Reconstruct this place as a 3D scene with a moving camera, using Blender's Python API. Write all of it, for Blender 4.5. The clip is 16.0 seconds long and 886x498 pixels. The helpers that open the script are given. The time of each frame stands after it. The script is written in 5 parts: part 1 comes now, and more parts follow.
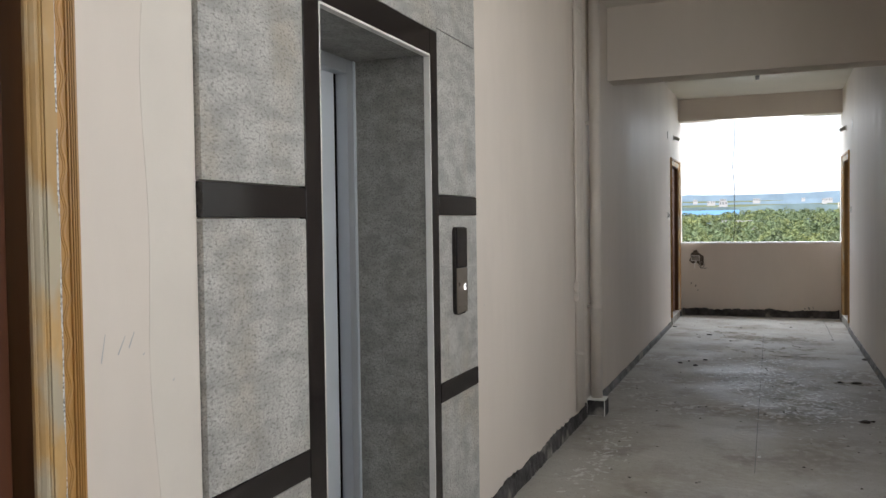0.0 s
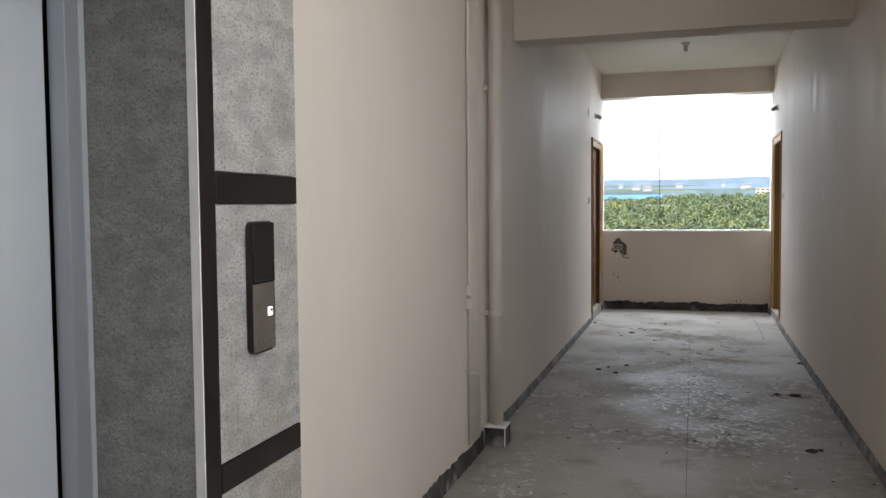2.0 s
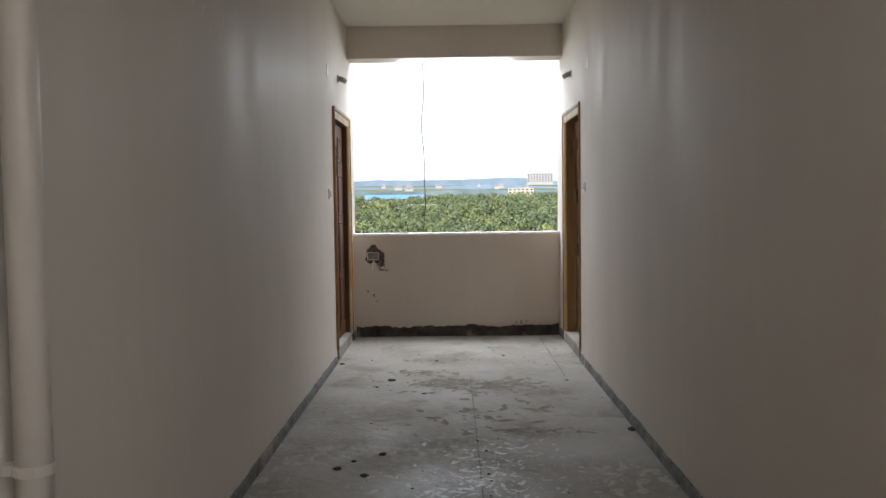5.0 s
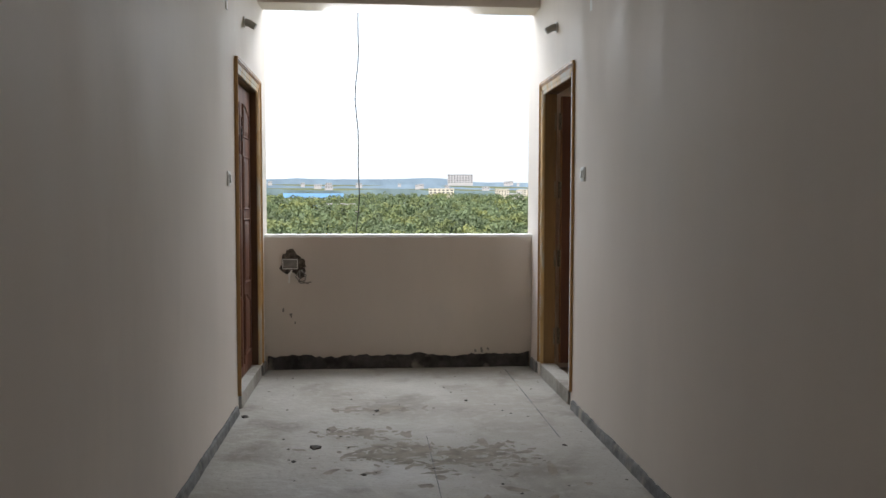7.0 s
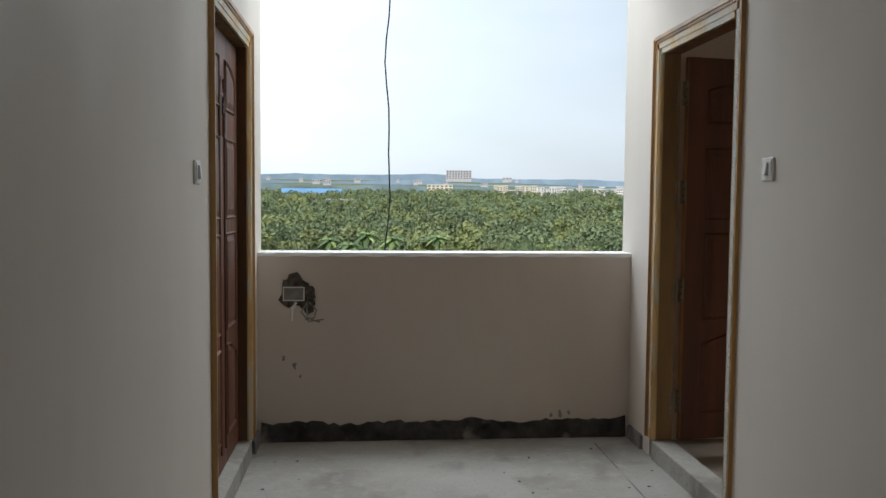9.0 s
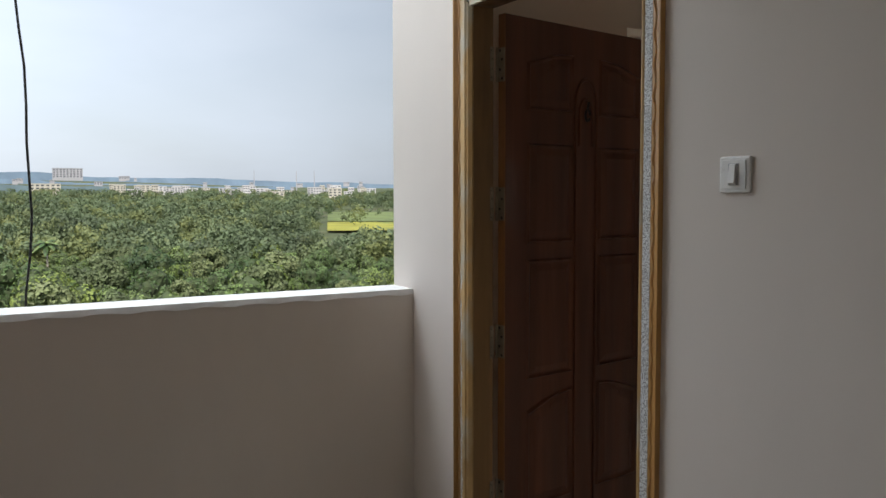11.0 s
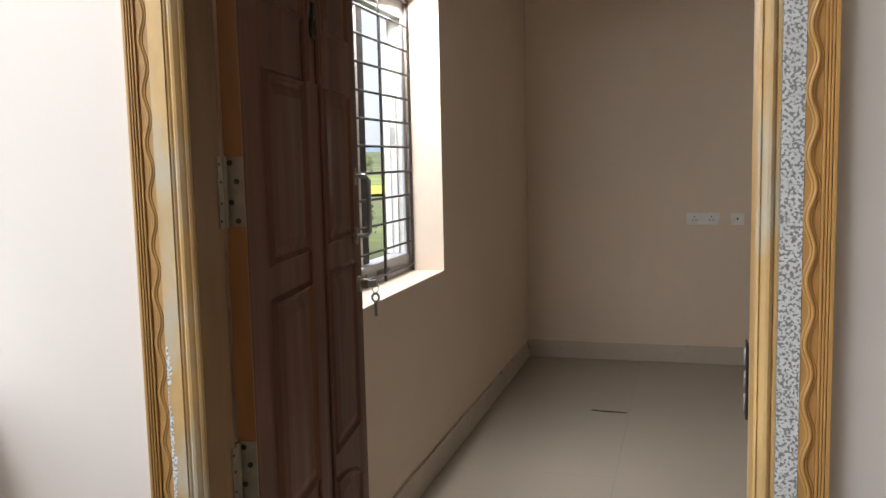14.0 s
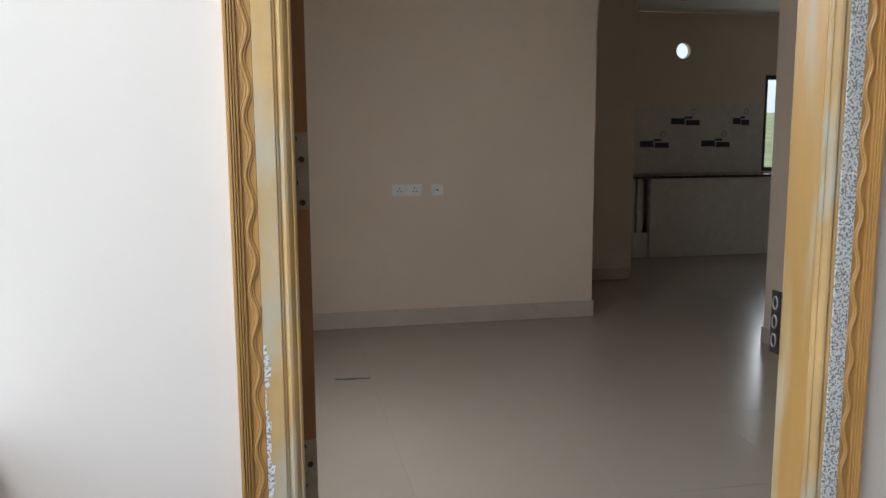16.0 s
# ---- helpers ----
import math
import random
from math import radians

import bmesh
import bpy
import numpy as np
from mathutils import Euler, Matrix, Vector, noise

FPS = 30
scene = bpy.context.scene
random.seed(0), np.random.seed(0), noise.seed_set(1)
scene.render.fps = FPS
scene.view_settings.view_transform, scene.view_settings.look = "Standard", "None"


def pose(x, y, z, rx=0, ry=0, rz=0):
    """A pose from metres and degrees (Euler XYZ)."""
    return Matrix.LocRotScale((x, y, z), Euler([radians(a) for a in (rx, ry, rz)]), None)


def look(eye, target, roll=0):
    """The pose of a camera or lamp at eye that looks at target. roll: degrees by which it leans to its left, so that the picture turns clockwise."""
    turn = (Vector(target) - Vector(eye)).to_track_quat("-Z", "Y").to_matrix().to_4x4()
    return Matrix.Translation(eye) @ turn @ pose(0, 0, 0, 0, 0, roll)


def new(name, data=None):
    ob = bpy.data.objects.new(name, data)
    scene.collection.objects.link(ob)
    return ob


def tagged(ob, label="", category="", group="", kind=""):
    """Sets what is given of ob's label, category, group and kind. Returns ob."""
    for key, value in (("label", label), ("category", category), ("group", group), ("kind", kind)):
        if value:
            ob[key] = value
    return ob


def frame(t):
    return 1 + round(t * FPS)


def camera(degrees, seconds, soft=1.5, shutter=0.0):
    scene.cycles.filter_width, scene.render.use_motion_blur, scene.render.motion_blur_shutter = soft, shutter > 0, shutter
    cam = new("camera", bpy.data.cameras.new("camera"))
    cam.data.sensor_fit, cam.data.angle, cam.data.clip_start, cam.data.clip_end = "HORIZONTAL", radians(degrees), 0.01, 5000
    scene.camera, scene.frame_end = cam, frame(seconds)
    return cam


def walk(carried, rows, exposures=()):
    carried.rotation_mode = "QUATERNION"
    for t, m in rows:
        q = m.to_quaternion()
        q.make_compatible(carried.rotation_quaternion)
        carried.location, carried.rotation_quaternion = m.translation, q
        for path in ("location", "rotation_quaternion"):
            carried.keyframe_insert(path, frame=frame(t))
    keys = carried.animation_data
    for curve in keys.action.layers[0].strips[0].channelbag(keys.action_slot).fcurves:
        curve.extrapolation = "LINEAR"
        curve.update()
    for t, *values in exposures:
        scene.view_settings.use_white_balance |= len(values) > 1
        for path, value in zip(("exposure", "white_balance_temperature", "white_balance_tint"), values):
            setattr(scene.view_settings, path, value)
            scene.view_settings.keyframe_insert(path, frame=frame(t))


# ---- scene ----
cam = camera(56.2, 16.0)

PATH = [
    (0, (0.075, 1.016, 1.35), (-0.661, 2.875, 1.29), -0.8),
    (0.5, (0.156, 1.219, 1.365), (-0.743, 3.005, 1.288), -0.6),
    (1, (0.098, 1.47, 1.349), (-0.84, 3.234, 1.257), -0.8),
    (1.5, (0.023, 1.791, 1.359), (-0.817, 3.604, 1.263), -1.2),
    (2, (0.012, 2.183, 1.374), (-0.564, 4.095, 1.271), -0.5),
    (2.5, (-0.035, 2.596, 1.37), (-0.328, 4.572, 1.271), 0.2),
    (3, (-0.05, 3.027, 1.362), (-0.203, 5.019, 1.262), -0.1),
    (3.5, (-0.056, 3.506, 1.36), (-0.177, 5.5, 1.261), -0.2),
    (4, (-0.096, 4.007, 1.366), (-0.179, 6.003, 1.268), -0.6),
    (4.2, (-0.087, 4.204, 1.356), (-0.154, 6.2, 1.254), -0.7),
    (6.3, (-0.269, 6.25, 1.301), (-0.156, 8.243, 1.189), -0.9),
    (6.5, (-0.278, 6.42, 1.284), (-0.132, 8.412, 1.173), -0.8),
    (7, (-0.309, 6.897, 1.283), (-0.138, 8.887, 1.173), 0.1),
    (7.5, (-0.346, 7.368, 1.304), (-0.188, 9.359, 1.198), 0.2),
    (8, (-0.361, 7.851, 1.33), (-0.202, 9.842, 1.223), 0.4),
    (8.2, (-0.386, 8.047, 1.321), (-0.23, 10.038, 1.208), 0.5),
    (10.5, (-0.697, 10.024, 1.388), (-0.078, 11.922, 1.278), 0.22),
    (11, (-0.633, 10.403, 1.400), (0.376, 12.125, 1.280), -0.12),
    (11.5, (-0.576, 10.712, 1.412), (0.615, 12.312, 1.269), -0.18),
    (12, (-0.544, 11.017, 1.412), (0.807, 12.485, 1.274), 0.12),
    (12.5, (-0.493, 11.321, 1.428), (1.034, 12.604, 1.280), -0.33),
    (13, (-0.379, 11.603, 1.442), (1.244, 12.760, 1.279), -0.71),
    (13.5, (-0.293, 11.889, 1.433), (1.529, 12.694, 1.256), -0.48),
    (14, (-0.202, 12.147, 1.426), (1.707, 12.707, 1.216), -1.33),
    (14.5, (-0.081, 12.392, 1.422), (1.887, 12.674, 1.205), -0.64),
    (15, (-0.071, 12.654, 1.413), (1.906, 12.484, 1.161), -0.72),
    (15.5, (-0.191, 12.800, 1.420), (1.765, 12.502, 1.131), -0.71),
    (16, (-0.257, 12.916, 1.449), (1.686, 12.540, 1.158), -0.34),
]
EXPO = [(0, 1.20, 6500, 14), (1.5, 1.38, 6400, 14), (4, 1.22, 6650, 15), (6.5, 1.00, 6700, 15), (7.5, 0.85, 6650, 12), (8.2, 0.70, 6550, 10), (10.5, 0.38, 6550, 13), (12.5, 0.70, 6600, 14),
        (14, 1.35, 6750, 15), (15, 1.92, 6700, 15), (15.5, 1.74, 6500, 13), (16, 1.22, 6250, 12)]
walk(cam, [(t, look(eye, to, roll)) for t, eye, to, roll in PATH], EXPO)

# ---- world, sun, exposure ----
world = bpy.data.worlds.new("overcast_sky")
scene.world = world
world.use_nodes = True
wn, wl = world.node_tree.nodes, world.node_tree.links
sky = wn.new("ShaderNodeTexSky")
sky.sky_type, sky.sun_disc = "NISHITA", False
sky.sun_elevation, sky.sun_rotation = radians(48), radians(210)
sky.dust_density, sky.air_density = 3.0, 1.2
wcoord = wn.new("ShaderNodeTexCoord")
wmap = wn.new("ShaderNodeMapping")
wmap.inputs["Scale"].default_value = (1.0, 1.0, 3.0)
cloud = wn.new("ShaderNodeTexNoise")
cloud.inputs["Scale"].default_value, cloud.inputs["Detail"].default_value = 2.2, 6.0
cramp = wn.new("ShaderNodeValToRGB")
cramp.color_ramp.elements[0].position, cramp.color_ramp.elements[0].color = 0.30, (0.62, 0.62, 0.62, 1)
cramp.color_ramp.elements[1].position, cramp.color_ramp.elements[1].color = 0.70, (0.95, 0.95, 0.95, 1)
wmix = wn.new("ShaderNodeMix")
wmix.data_type = "RGBA"
wmix.inputs["B"].default_value = (6.1, 7.0, 7.9, 1)
wl.new(wcoord.outputs["Generated"], wmap.inputs["Vector"])
wl.new(wmap.outputs["Vector"], cloud.inputs["Vector"])
wl.new(cloud.outputs["Fac"], cramp.inputs["Fac"])
wl.new(cramp.outputs["Color"], wmix.inputs["Factor"])
wl.new(sky.outputs["Color"], wmix.inputs["A"])
wsep = wn.new("ShaderNodeSeparateXYZ")
wglow = wn.new("ShaderNodeMapRange")
for k, v in enumerate((-0.1, 0.5, 1.32, 0.66)):
    wglow.inputs[k + 1].default_value = v
wmul = wn.new("ShaderNodeVectorMath")
wmul.operation = "SCALE"
wl.new(wcoord.outputs["Generated"], wsep.inputs[0])
wl.new(wsep.outputs["X"], wglow.inputs[0])
wl.new(wmix.outputs["Result"], wmul.inputs[0])
wl.new(wglow.outputs[0], wmul.inputs["Scale"])
wl.new(wmul.outputs["Vector"], wn["Background"].inputs["Color"])
wn["Background"].inputs["Strength"].default_value = 0.10

sun = new("sun", bpy.data.lights.new("sun", "SUN"))
sun.data.energy, sun.data.angle, sun.data.color = 3.4, radians(10), (1.0, 0.95, 0.87)
sun.matrix_world = look((-30, -52, 66), (0, 0, 0))


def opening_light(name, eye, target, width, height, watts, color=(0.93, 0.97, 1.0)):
    """Area lamp added to strengthen the sky light entering at an opening."""
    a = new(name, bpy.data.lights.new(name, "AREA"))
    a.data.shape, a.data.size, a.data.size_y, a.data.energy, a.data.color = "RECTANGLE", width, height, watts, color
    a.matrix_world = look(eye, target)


# lamps added to boost sky light at the balcony end, the lobby's light well, the room window and the kitchen window
opening_light("sky_light_end", (-0.095, 13.42, 2.66), (-0.095, 11.4, 1.35), 1.1, 0.16, 5, (0.86, 0.94, 1.0))
opening_light("sky_light_outside", (-0.095, 14.35, 3.75), (-0.095, 11.6, 1.2), 3.0, 1.1, 66, (0.86, 0.94, 1.0))
opening_light("sky_light_well", (1.22, 2.9, 2.1), (0, 3.1, 1.5), 3.8, 1.5, 8.8)
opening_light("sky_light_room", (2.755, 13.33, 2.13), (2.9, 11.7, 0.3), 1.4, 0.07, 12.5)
opening_light("sky_light_window", (2.755, 14.5, 3.35), (2.85, 12.4, 0.7), 1.7, 1.2, 25)
opening_light("sky_light_kitchen", (8.74, 6.975, 1.5), (6.0, 7.4, 1.0), 0.56, 1.0, 3.4)



# ---- materials ----
def material(name, color, rough=0.6, metal=0.0, var=0.08, scale=6.0, bump=0.1, bscale=60.0, bdist=0.002, stain=None, sscale=1.2,
             sthresh=(0.55, 0.75), stretch=(1, 1, 1), spec=0.5, coat=0.0, objrand=0.0, rvar=0.1):
    """A principled surface: colour mottled at two scales, an optional stain, bump and varied gloss."""
    m = bpy.data.materials.new(name)
    m.use_nodes = True
    n, l = m.node_tree.nodes, m.node_tree.links
    p = n["Principled BSDF"]
    p.inputs["Metallic"].default_value = metal
    p.inputs["Specular IOR Level"].default_value = spec
    p.inputs["Coat Weight"].default_value = coat
    co = n.new("ShaderNodeTexCoord")
    mp = n.new("ShaderNodeMapping")
    mp.inputs["Scale"].default_value = stretch
    l.new(co.outputs["Object"], mp.inputs["Vector"])

    def tex(s, d=5.0):
        t = n.new("ShaderNodeTexNoise")
        t.inputs["Scale"].default_value, t.inputs["Detail"].default_value = s, d
        l.new(mp.outputs["Vector"], t.inputs["Vector"])
        return t.outputs["Fac"]

    def mixed(a, b, f):
        x = n.new("ShaderNodeMix")
        x.data_type = "RGBA"
        for sock, val in (("A", a), ("B", b)):
            if isinstance(val, tuple):
                x.inputs[sock].default_value = (*val[:3], 1)
            else:
                l.new(val, x.inputs[sock])
        l.new(f, x.inputs["Factor"])
        return x.outputs["Result"]

    def ranged(f, lo, hi, a=0.0, b=1.0):
        r = n.new("ShaderNodeMapRange")
        for i, v in enumerate((lo, hi, a, b)):
            r.inputs[i + 1].default_value = v
        l.new(f, r.inputs[0])
        return r.outputs[0]

    dark = tuple(c * (1 - 2 * var) for c in color)
    light = tuple(min(1, c * (1 + var)) for c in color)
    col = mixed(dark, light, ranged(tex(scale), 0.3, 0.7))
    col = mixed(col, tuple(c * (1 - var) for c in color), ranged(tex(scale * 9, 3.0), 0.45, 0.75, 0, 0.6))
    if stain:
        col = mixed(col, stain, ranged(tex(sscale, 8.0), *sthresh))
    if objrand:
        info = n.new("ShaderNodeObjectInfo")
        hsv = n.new("ShaderNodeHueSaturation")
        l.new(ranged(info.outputs["Random"], 0, 1, 1 - objrand, 1 + objrand), hsv.inputs["Value"])
        l.new(ranged(info.outputs["Random"], 0, 1, 0.5 + objrand * 0.05, 0.5 - objrand * 0.05), hsv.inputs["Hue"])
        l.new(col, hsv.inputs["Color"])
        col = hsv.outputs["Color"]
    l.new(col, p.inputs["Base Color"])
    l.new(ranged(tex(scale * 2.3), 0.3, 0.7, max(0.02, rough - rvar), min(1, rough + rvar)), p.inputs["Roughness"])
    if bump:
        b = n.new("ShaderNodeBump")
        b.inputs["Strength"].default_value, b.inputs["Distance"].default_value = bump, bdist
        l.new(tex(bscale, 6.0), b.inputs["Height"])
        l.new(b.outputs["Normal"], p.inputs["Normal"])
    return m


M_WALL = material("wall_paint", (0.735, 0.665, 0.60), 0.62, var=0.035, scale=1.3, bump=0.25, bscale=9, bdist=0.004, stretch=(1, 1, 0.35), spec=0.3)
M_WALLP = material("fresh_paint_patch", (0.735, 0.68, 0.615), 0.5, var=0.03, scale=3, bump=0.2, bscale=12, bdist=0.003)
M_CEIL = material("ceiling_paint", (0.72, 0.68, 0.62), 0.7, var=0.03, scale=1.0, bump=0.15, bscale=14)
M_ROOM = material("room_paint", (0.735, 0.615, 0.495), 0.6, var=0.03, scale=1.1, bump=0.15, bscale=9, bdist=0.003)
M_SILL = material("white_sill_plaster", (0.80, 0.79, 0.76), 0.7, var=0.06, scale=7, bump=0.5, bscale=40, bdist=0.004)
M_TEXT = material("textured_exterior_paint", (0.74, 0.75, 0.74), 0.75, var=0.04, scale=4, bump=0.9, bscale=75, bdist=0.007)


def cement_floor(name):
    """Bare cement: cloudy grey-brown, worn darker lanes, wiped whitish paint and gloss highlights painted as streaks,
    uneven gloss.
    """
    m = bpy.data.materials.new(name)
    m.use_nodes = True
    n, l = m.node_tree.nodes, m.node_tree.links
    p = n["Principled BSDF"]
    co = n.new("ShaderNodeTexCoord")

    def layer(scale, lo, hi, a=0.0, b=1.0, stretch=(1, 1, 1), detail=6.0, warp=0.0):
        mp = n.new("ShaderNodeMapping")
        mp.inputs["Scale"].default_value = stretch
        t = n.new("ShaderNodeTexNoise")
        t.inputs["Scale"].default_value, t.inputs["Detail"].default_value, t.inputs["Distortion"].default_value = scale, detail, warp
        r_ = n.new("ShaderNodeMapRange")
        for k, v in enumerate((lo, hi, a, b)):
            r_.inputs[k + 1].default_value = v
        l.new(co.outputs["Object"], mp.inputs["Vector"])
        l.new(mp.outputs["Vector"], t.inputs["Vector"])
        l.new(t.outputs["Fac"], r_.inputs[0])
        return r_.outputs[0]

    def blend(a, b, f):
        x = n.new("ShaderNodeMix")
        x.data_type = "RGBA"
        for sock, val in (("A", a), ("B", b)):
            if isinstance(val, tuple):
                x.inputs[sock].default_value = (*val, 1)
            else:
                l.new(val, x.inputs[sock])
        l.new(f, x.inputs["Factor"])
        return x.outputs["Result"]

    def times(a, b):
        x = n.new("ShaderNodeMath")
        x.operation = "MULTIPLY"
        l.new(a, x.inputs[0])
        l.new(b, x.inputs[1])
        return x.outputs[0]
    col = blend((0.40, 0.385, 0.35), (0.31, 0.29, 0.255), layer(1.3, 0.38, 0.64, detail=8))
    col = blend(col, (0.235, 0.215, 0.185), layer(2.6, 0.54, 0.68, 0, 0.8, detail=10, warp=0.6))
    col = blend(col, (0.45, 0.435, 0.40), layer(14, 0.50, 0.72, 0, 0.5, detail=8))
    # pale streaks: wiped paint, with wet-gloss highlights put into the colour
    smear = times(layer(13, 0.53, 0.62, 0, 0.6, detail=10, warp=1.0, stretch=(1, 0.7, 1)), layer(1.3, 0.48, 0.58, detail=4))
    sep = n.new("ShaderNodeSeparateXYZ")
    l.new(co.outputs["Object"], sep.inputs[0])
    for y0, y1 in ((5.5, 7.2), (10.2, 9.0)):
        zone = n.new("ShaderNodeMapRange")
        zone.inputs[1].default_value, zone.inputs[2].default_value = y0, y1
        l.new(sep.outputs["Y"], zone.inputs[0])
        smear = times(smear, zone.outputs[0])
    col = blend(col, (0.60, 0.59, 0.56), smear)
    col = blend(col, (0.20, 0.185, 0.165), layer(70, 0.60, 0.72, 0, 0.7, detail=3))
    l.new(col, p.inputs["Base Color"])
    l.new(layer(2.2, 0.35, 0.65, 0.48, 0.82, detail=8), p.inputs["Roughness"])
    p.inputs["Specular IOR Level"].default_value = 0.3
    b_ = n.new("ShaderNodeBump")
    b_.inputs["Strength"].default_value, b_.inputs["Distance"].default_value = 0.5, 0.005
    l.new(layer(22, 0.3, 0.7, detail=8), b_.inputs["Height"])
    l.new(b_.outputs["Normal"], p.inputs["Normal"])
    return m


M_FLOOR = cement_floor("unfinished_cement_floor")
M_SKIRT = material("dark_cement_skirting", (0.21, 0.21, 0.21), 0.85, var=0.3, scale=9, bump=0.8, bscale=40, bdist=0.006, stain=(0.34, 0.31, 0.27), sscale=5,
                   sthresh=(0.55, 0.68))
M_SKIRTL = material("black_broken_skirting", (0.075, 0.07, 0.07), 0.85, var=0.4, scale=11, bump=0.9, bscale=40, bdist=0.008, stain=(0.32, 0.30, 0.27), sscale=4,
                    sthresh=(0.56, 0.66))


def granite(name, base, dark, tan, tan_amount):
    """Rough granite: fine crystals, dark pits, slow cloudy patches and rusty stains."""
    m = bpy.data.materials.new(name)
    m.use_nodes = True
    n, l = m.node_tree.nodes, m.node_tree.links
    p = n["Principled BSDF"]
    co = n.new("ShaderNodeTexCoord")

    def layer(scale, lo, hi, a=0.0, b=1.0, stretch=(1, 1, 1), detail=4.0):
        mp = n.new("ShaderNodeMapping")
        mp.inputs["Scale"].default_value = stretch
        t = n.new("ShaderNodeTexNoise")
        t.inputs["Scale"].default_value, t.inputs["Detail"].default_value = scale, detail
        r_ = n.new("ShaderNodeMapRange")
        for k, v in enumerate((lo, hi, a, b)):
            r_.inputs[k + 1].default_value = v
        l.new(co.outputs["Object"], mp.inputs["Vector"])
        l.new(mp.outputs["Vector"], t.inputs["Vector"])
        l.new(t.outputs["Fac"], r_.inputs[0])
        return r_.outputs[0]

    def blend(a, b, f):
        x = n.new("ShaderNodeMix")
        x.data_type = "RGBA"
        for sock, val in (("A", a), ("B", b)):
            if isinstance(val, tuple):
                x.inputs[sock].default_value = (*val, 1)
            else:
                l.new(val, x.inputs[sock])
        l.new(f, x.inputs["Factor"])
        return x.outputs["Result"]
    lightc = tuple(min(1, c * 1.25) for c in base)
    col = blend(base, lightc, layer(170, 0.42, 0.58, detail=2.0))
    col = blend(col, tuple(c * 0.72 for c in base), layer(9, 0.42, 0.62, 0, 0.6, stretch=(1, 1, 1.5), detail=10))
    col = blend(col, tan, layer(4.2, 0.50, 0.74, 0, tan_amount, stretch=(1, 1, 0.55), detail=7))
    col = blend(col, tuple(c * 0.62 for c in base), layer(15, 0.48, 0.62, 0, 0.5, stretch=(1, 0.5, 1.4), detail=14))
    pits = layer(150, 0.50, 0.68, 0, 0.75, stretch=(1, 0.5, 1.1), detail=10)
    col = blend(col, dark, pits)
    l.new(col, p.inputs["Base Color"])
    p.inputs["Roughness"].default_value = 0.55
    b_ = n.new("ShaderNodeBump")
    b_.inputs["Strength"].default_value, b_.inputs["Distance"].default_value = 0.55, 0.004
    l.new(layer(60, 0.3, 0.7, detail=8), b_.inputs["Height"])
    l.new(b_.outputs["Normal"], p.inputs["Normal"])
    return m


M_GRANL = granite("grey_white_granite", (0.46, 0.455, 0.435), (0.17, 0.165, 0.15), (0.40, 0.335, 0.24), 0.55)
# lift reveal: same recipe with a darker base than the face panels
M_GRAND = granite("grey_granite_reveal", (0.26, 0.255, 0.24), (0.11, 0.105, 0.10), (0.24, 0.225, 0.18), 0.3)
M_BLACK = material("polished_black_granite", (0.022, 0.018, 0.018), 0.12, var=0.3, scale=40, bump=0.03, bscale=90, rvar=0.05)
M_STEEL = material("brushed_steel", (0.42, 0.44, 0.47), 0.38, 0.5, var=0.03, scale=3, bump=0.0)
M_LIFT = material("satin_grey_lift_door", (0.60, 0.64, 0.68), 0.42, 0.25, var=0.03, scale=1.2, bump=0.03, bscale=50)
M_BRASS = material("worn_hinge_steel", (0.31, 0.27, 0.20), 0.45, 0.5, var=0.14, scale=20, bump=0.1, bscale=90)
M_DARKM = material("dark_iron", (0.035, 0.03, 0.028), 0.5, 0.4, var=0.2, scale=30, bump=0.1)
M_WOOD = material("varnished_teak_trim", (0.50, 0.27, 0.085), 0.38, var=0.22, scale=9, bump=0.25, bscale=60, bdist=0.001, stretch=(1, 1, 0.07), coat=0.2,
                  stain=(0.34, 0.16, 0.05), sscale=6, sthresh=(0.5, 0.72))
M_WOODW = material("worn_painted_trim", (0.57, 0.365, 0.15), 0.5, var=0.16, scale=7, bump=0.3, bscale=60, bdist=0.001, stretch=(1, 1, 0.45),
                   stain=(0.48, 0.42, 0.31), sscale=9, sthresh=(0.50, 0.62))
M_PEEL = material("scratched_white_primer", (0.74, 0.75, 0.74), 0.6, var=0.08, scale=20, bump=0.6, bscale=90, bdist=0.002, stain=(0.24, 0.235, 0.22), sscale=230,
                  sthresh=(0.50, 0.555))
M_WOODD = material("dark_jamb_wood", (0.145, 0.068, 0.026), 0.42, var=0.25, scale=8, bump=0.2, bscale=60, stretch=(1, 1, 0.08), coat=0.15)
# hinge-side jamb: brown wood, its dim light partly put into the colour
M_JAMB = material("dimmed_brown_jamb", (0.32, 0.18, 0.07), 0.45, var=0.25, scale=7, bump=0.2, bscale=60, stretch=(1, 1, 0.12), stain=(0.22, 0.13, 0.06), sscale=4)
M_YELL = material("yellow_varnished_jamb", (0.58, 0.33, 0.10), 0.42, var=0.14, scale=7, bump=0.2, bscale=60, stretch=(1, 1, 0.15), stain=(0.50, 0.42, 0.28), sscale=9, sthresh=(0.50, 0.62))
M_LEAF = material("dark_stained_door", (0.139, 0.046, 0.019), 0.52, var=0.25, scale=9, bump=0.15, bscale=70, bdist=0.001, stretch=(1, 1, 0.08), coat=0.03)
M_EDGE = material("bare_door_edge", (0.33, 0.145, 0.048), 0.45, var=0.3, scale=7, bump=0.15, bscale=60, stretch=(1, 1, 0.10))
M_PIPE = material("painted_pvc", (0.67, 0.61, 0.55), 0.42, var=0.04, scale=4, bump=0.06, bscale=30)
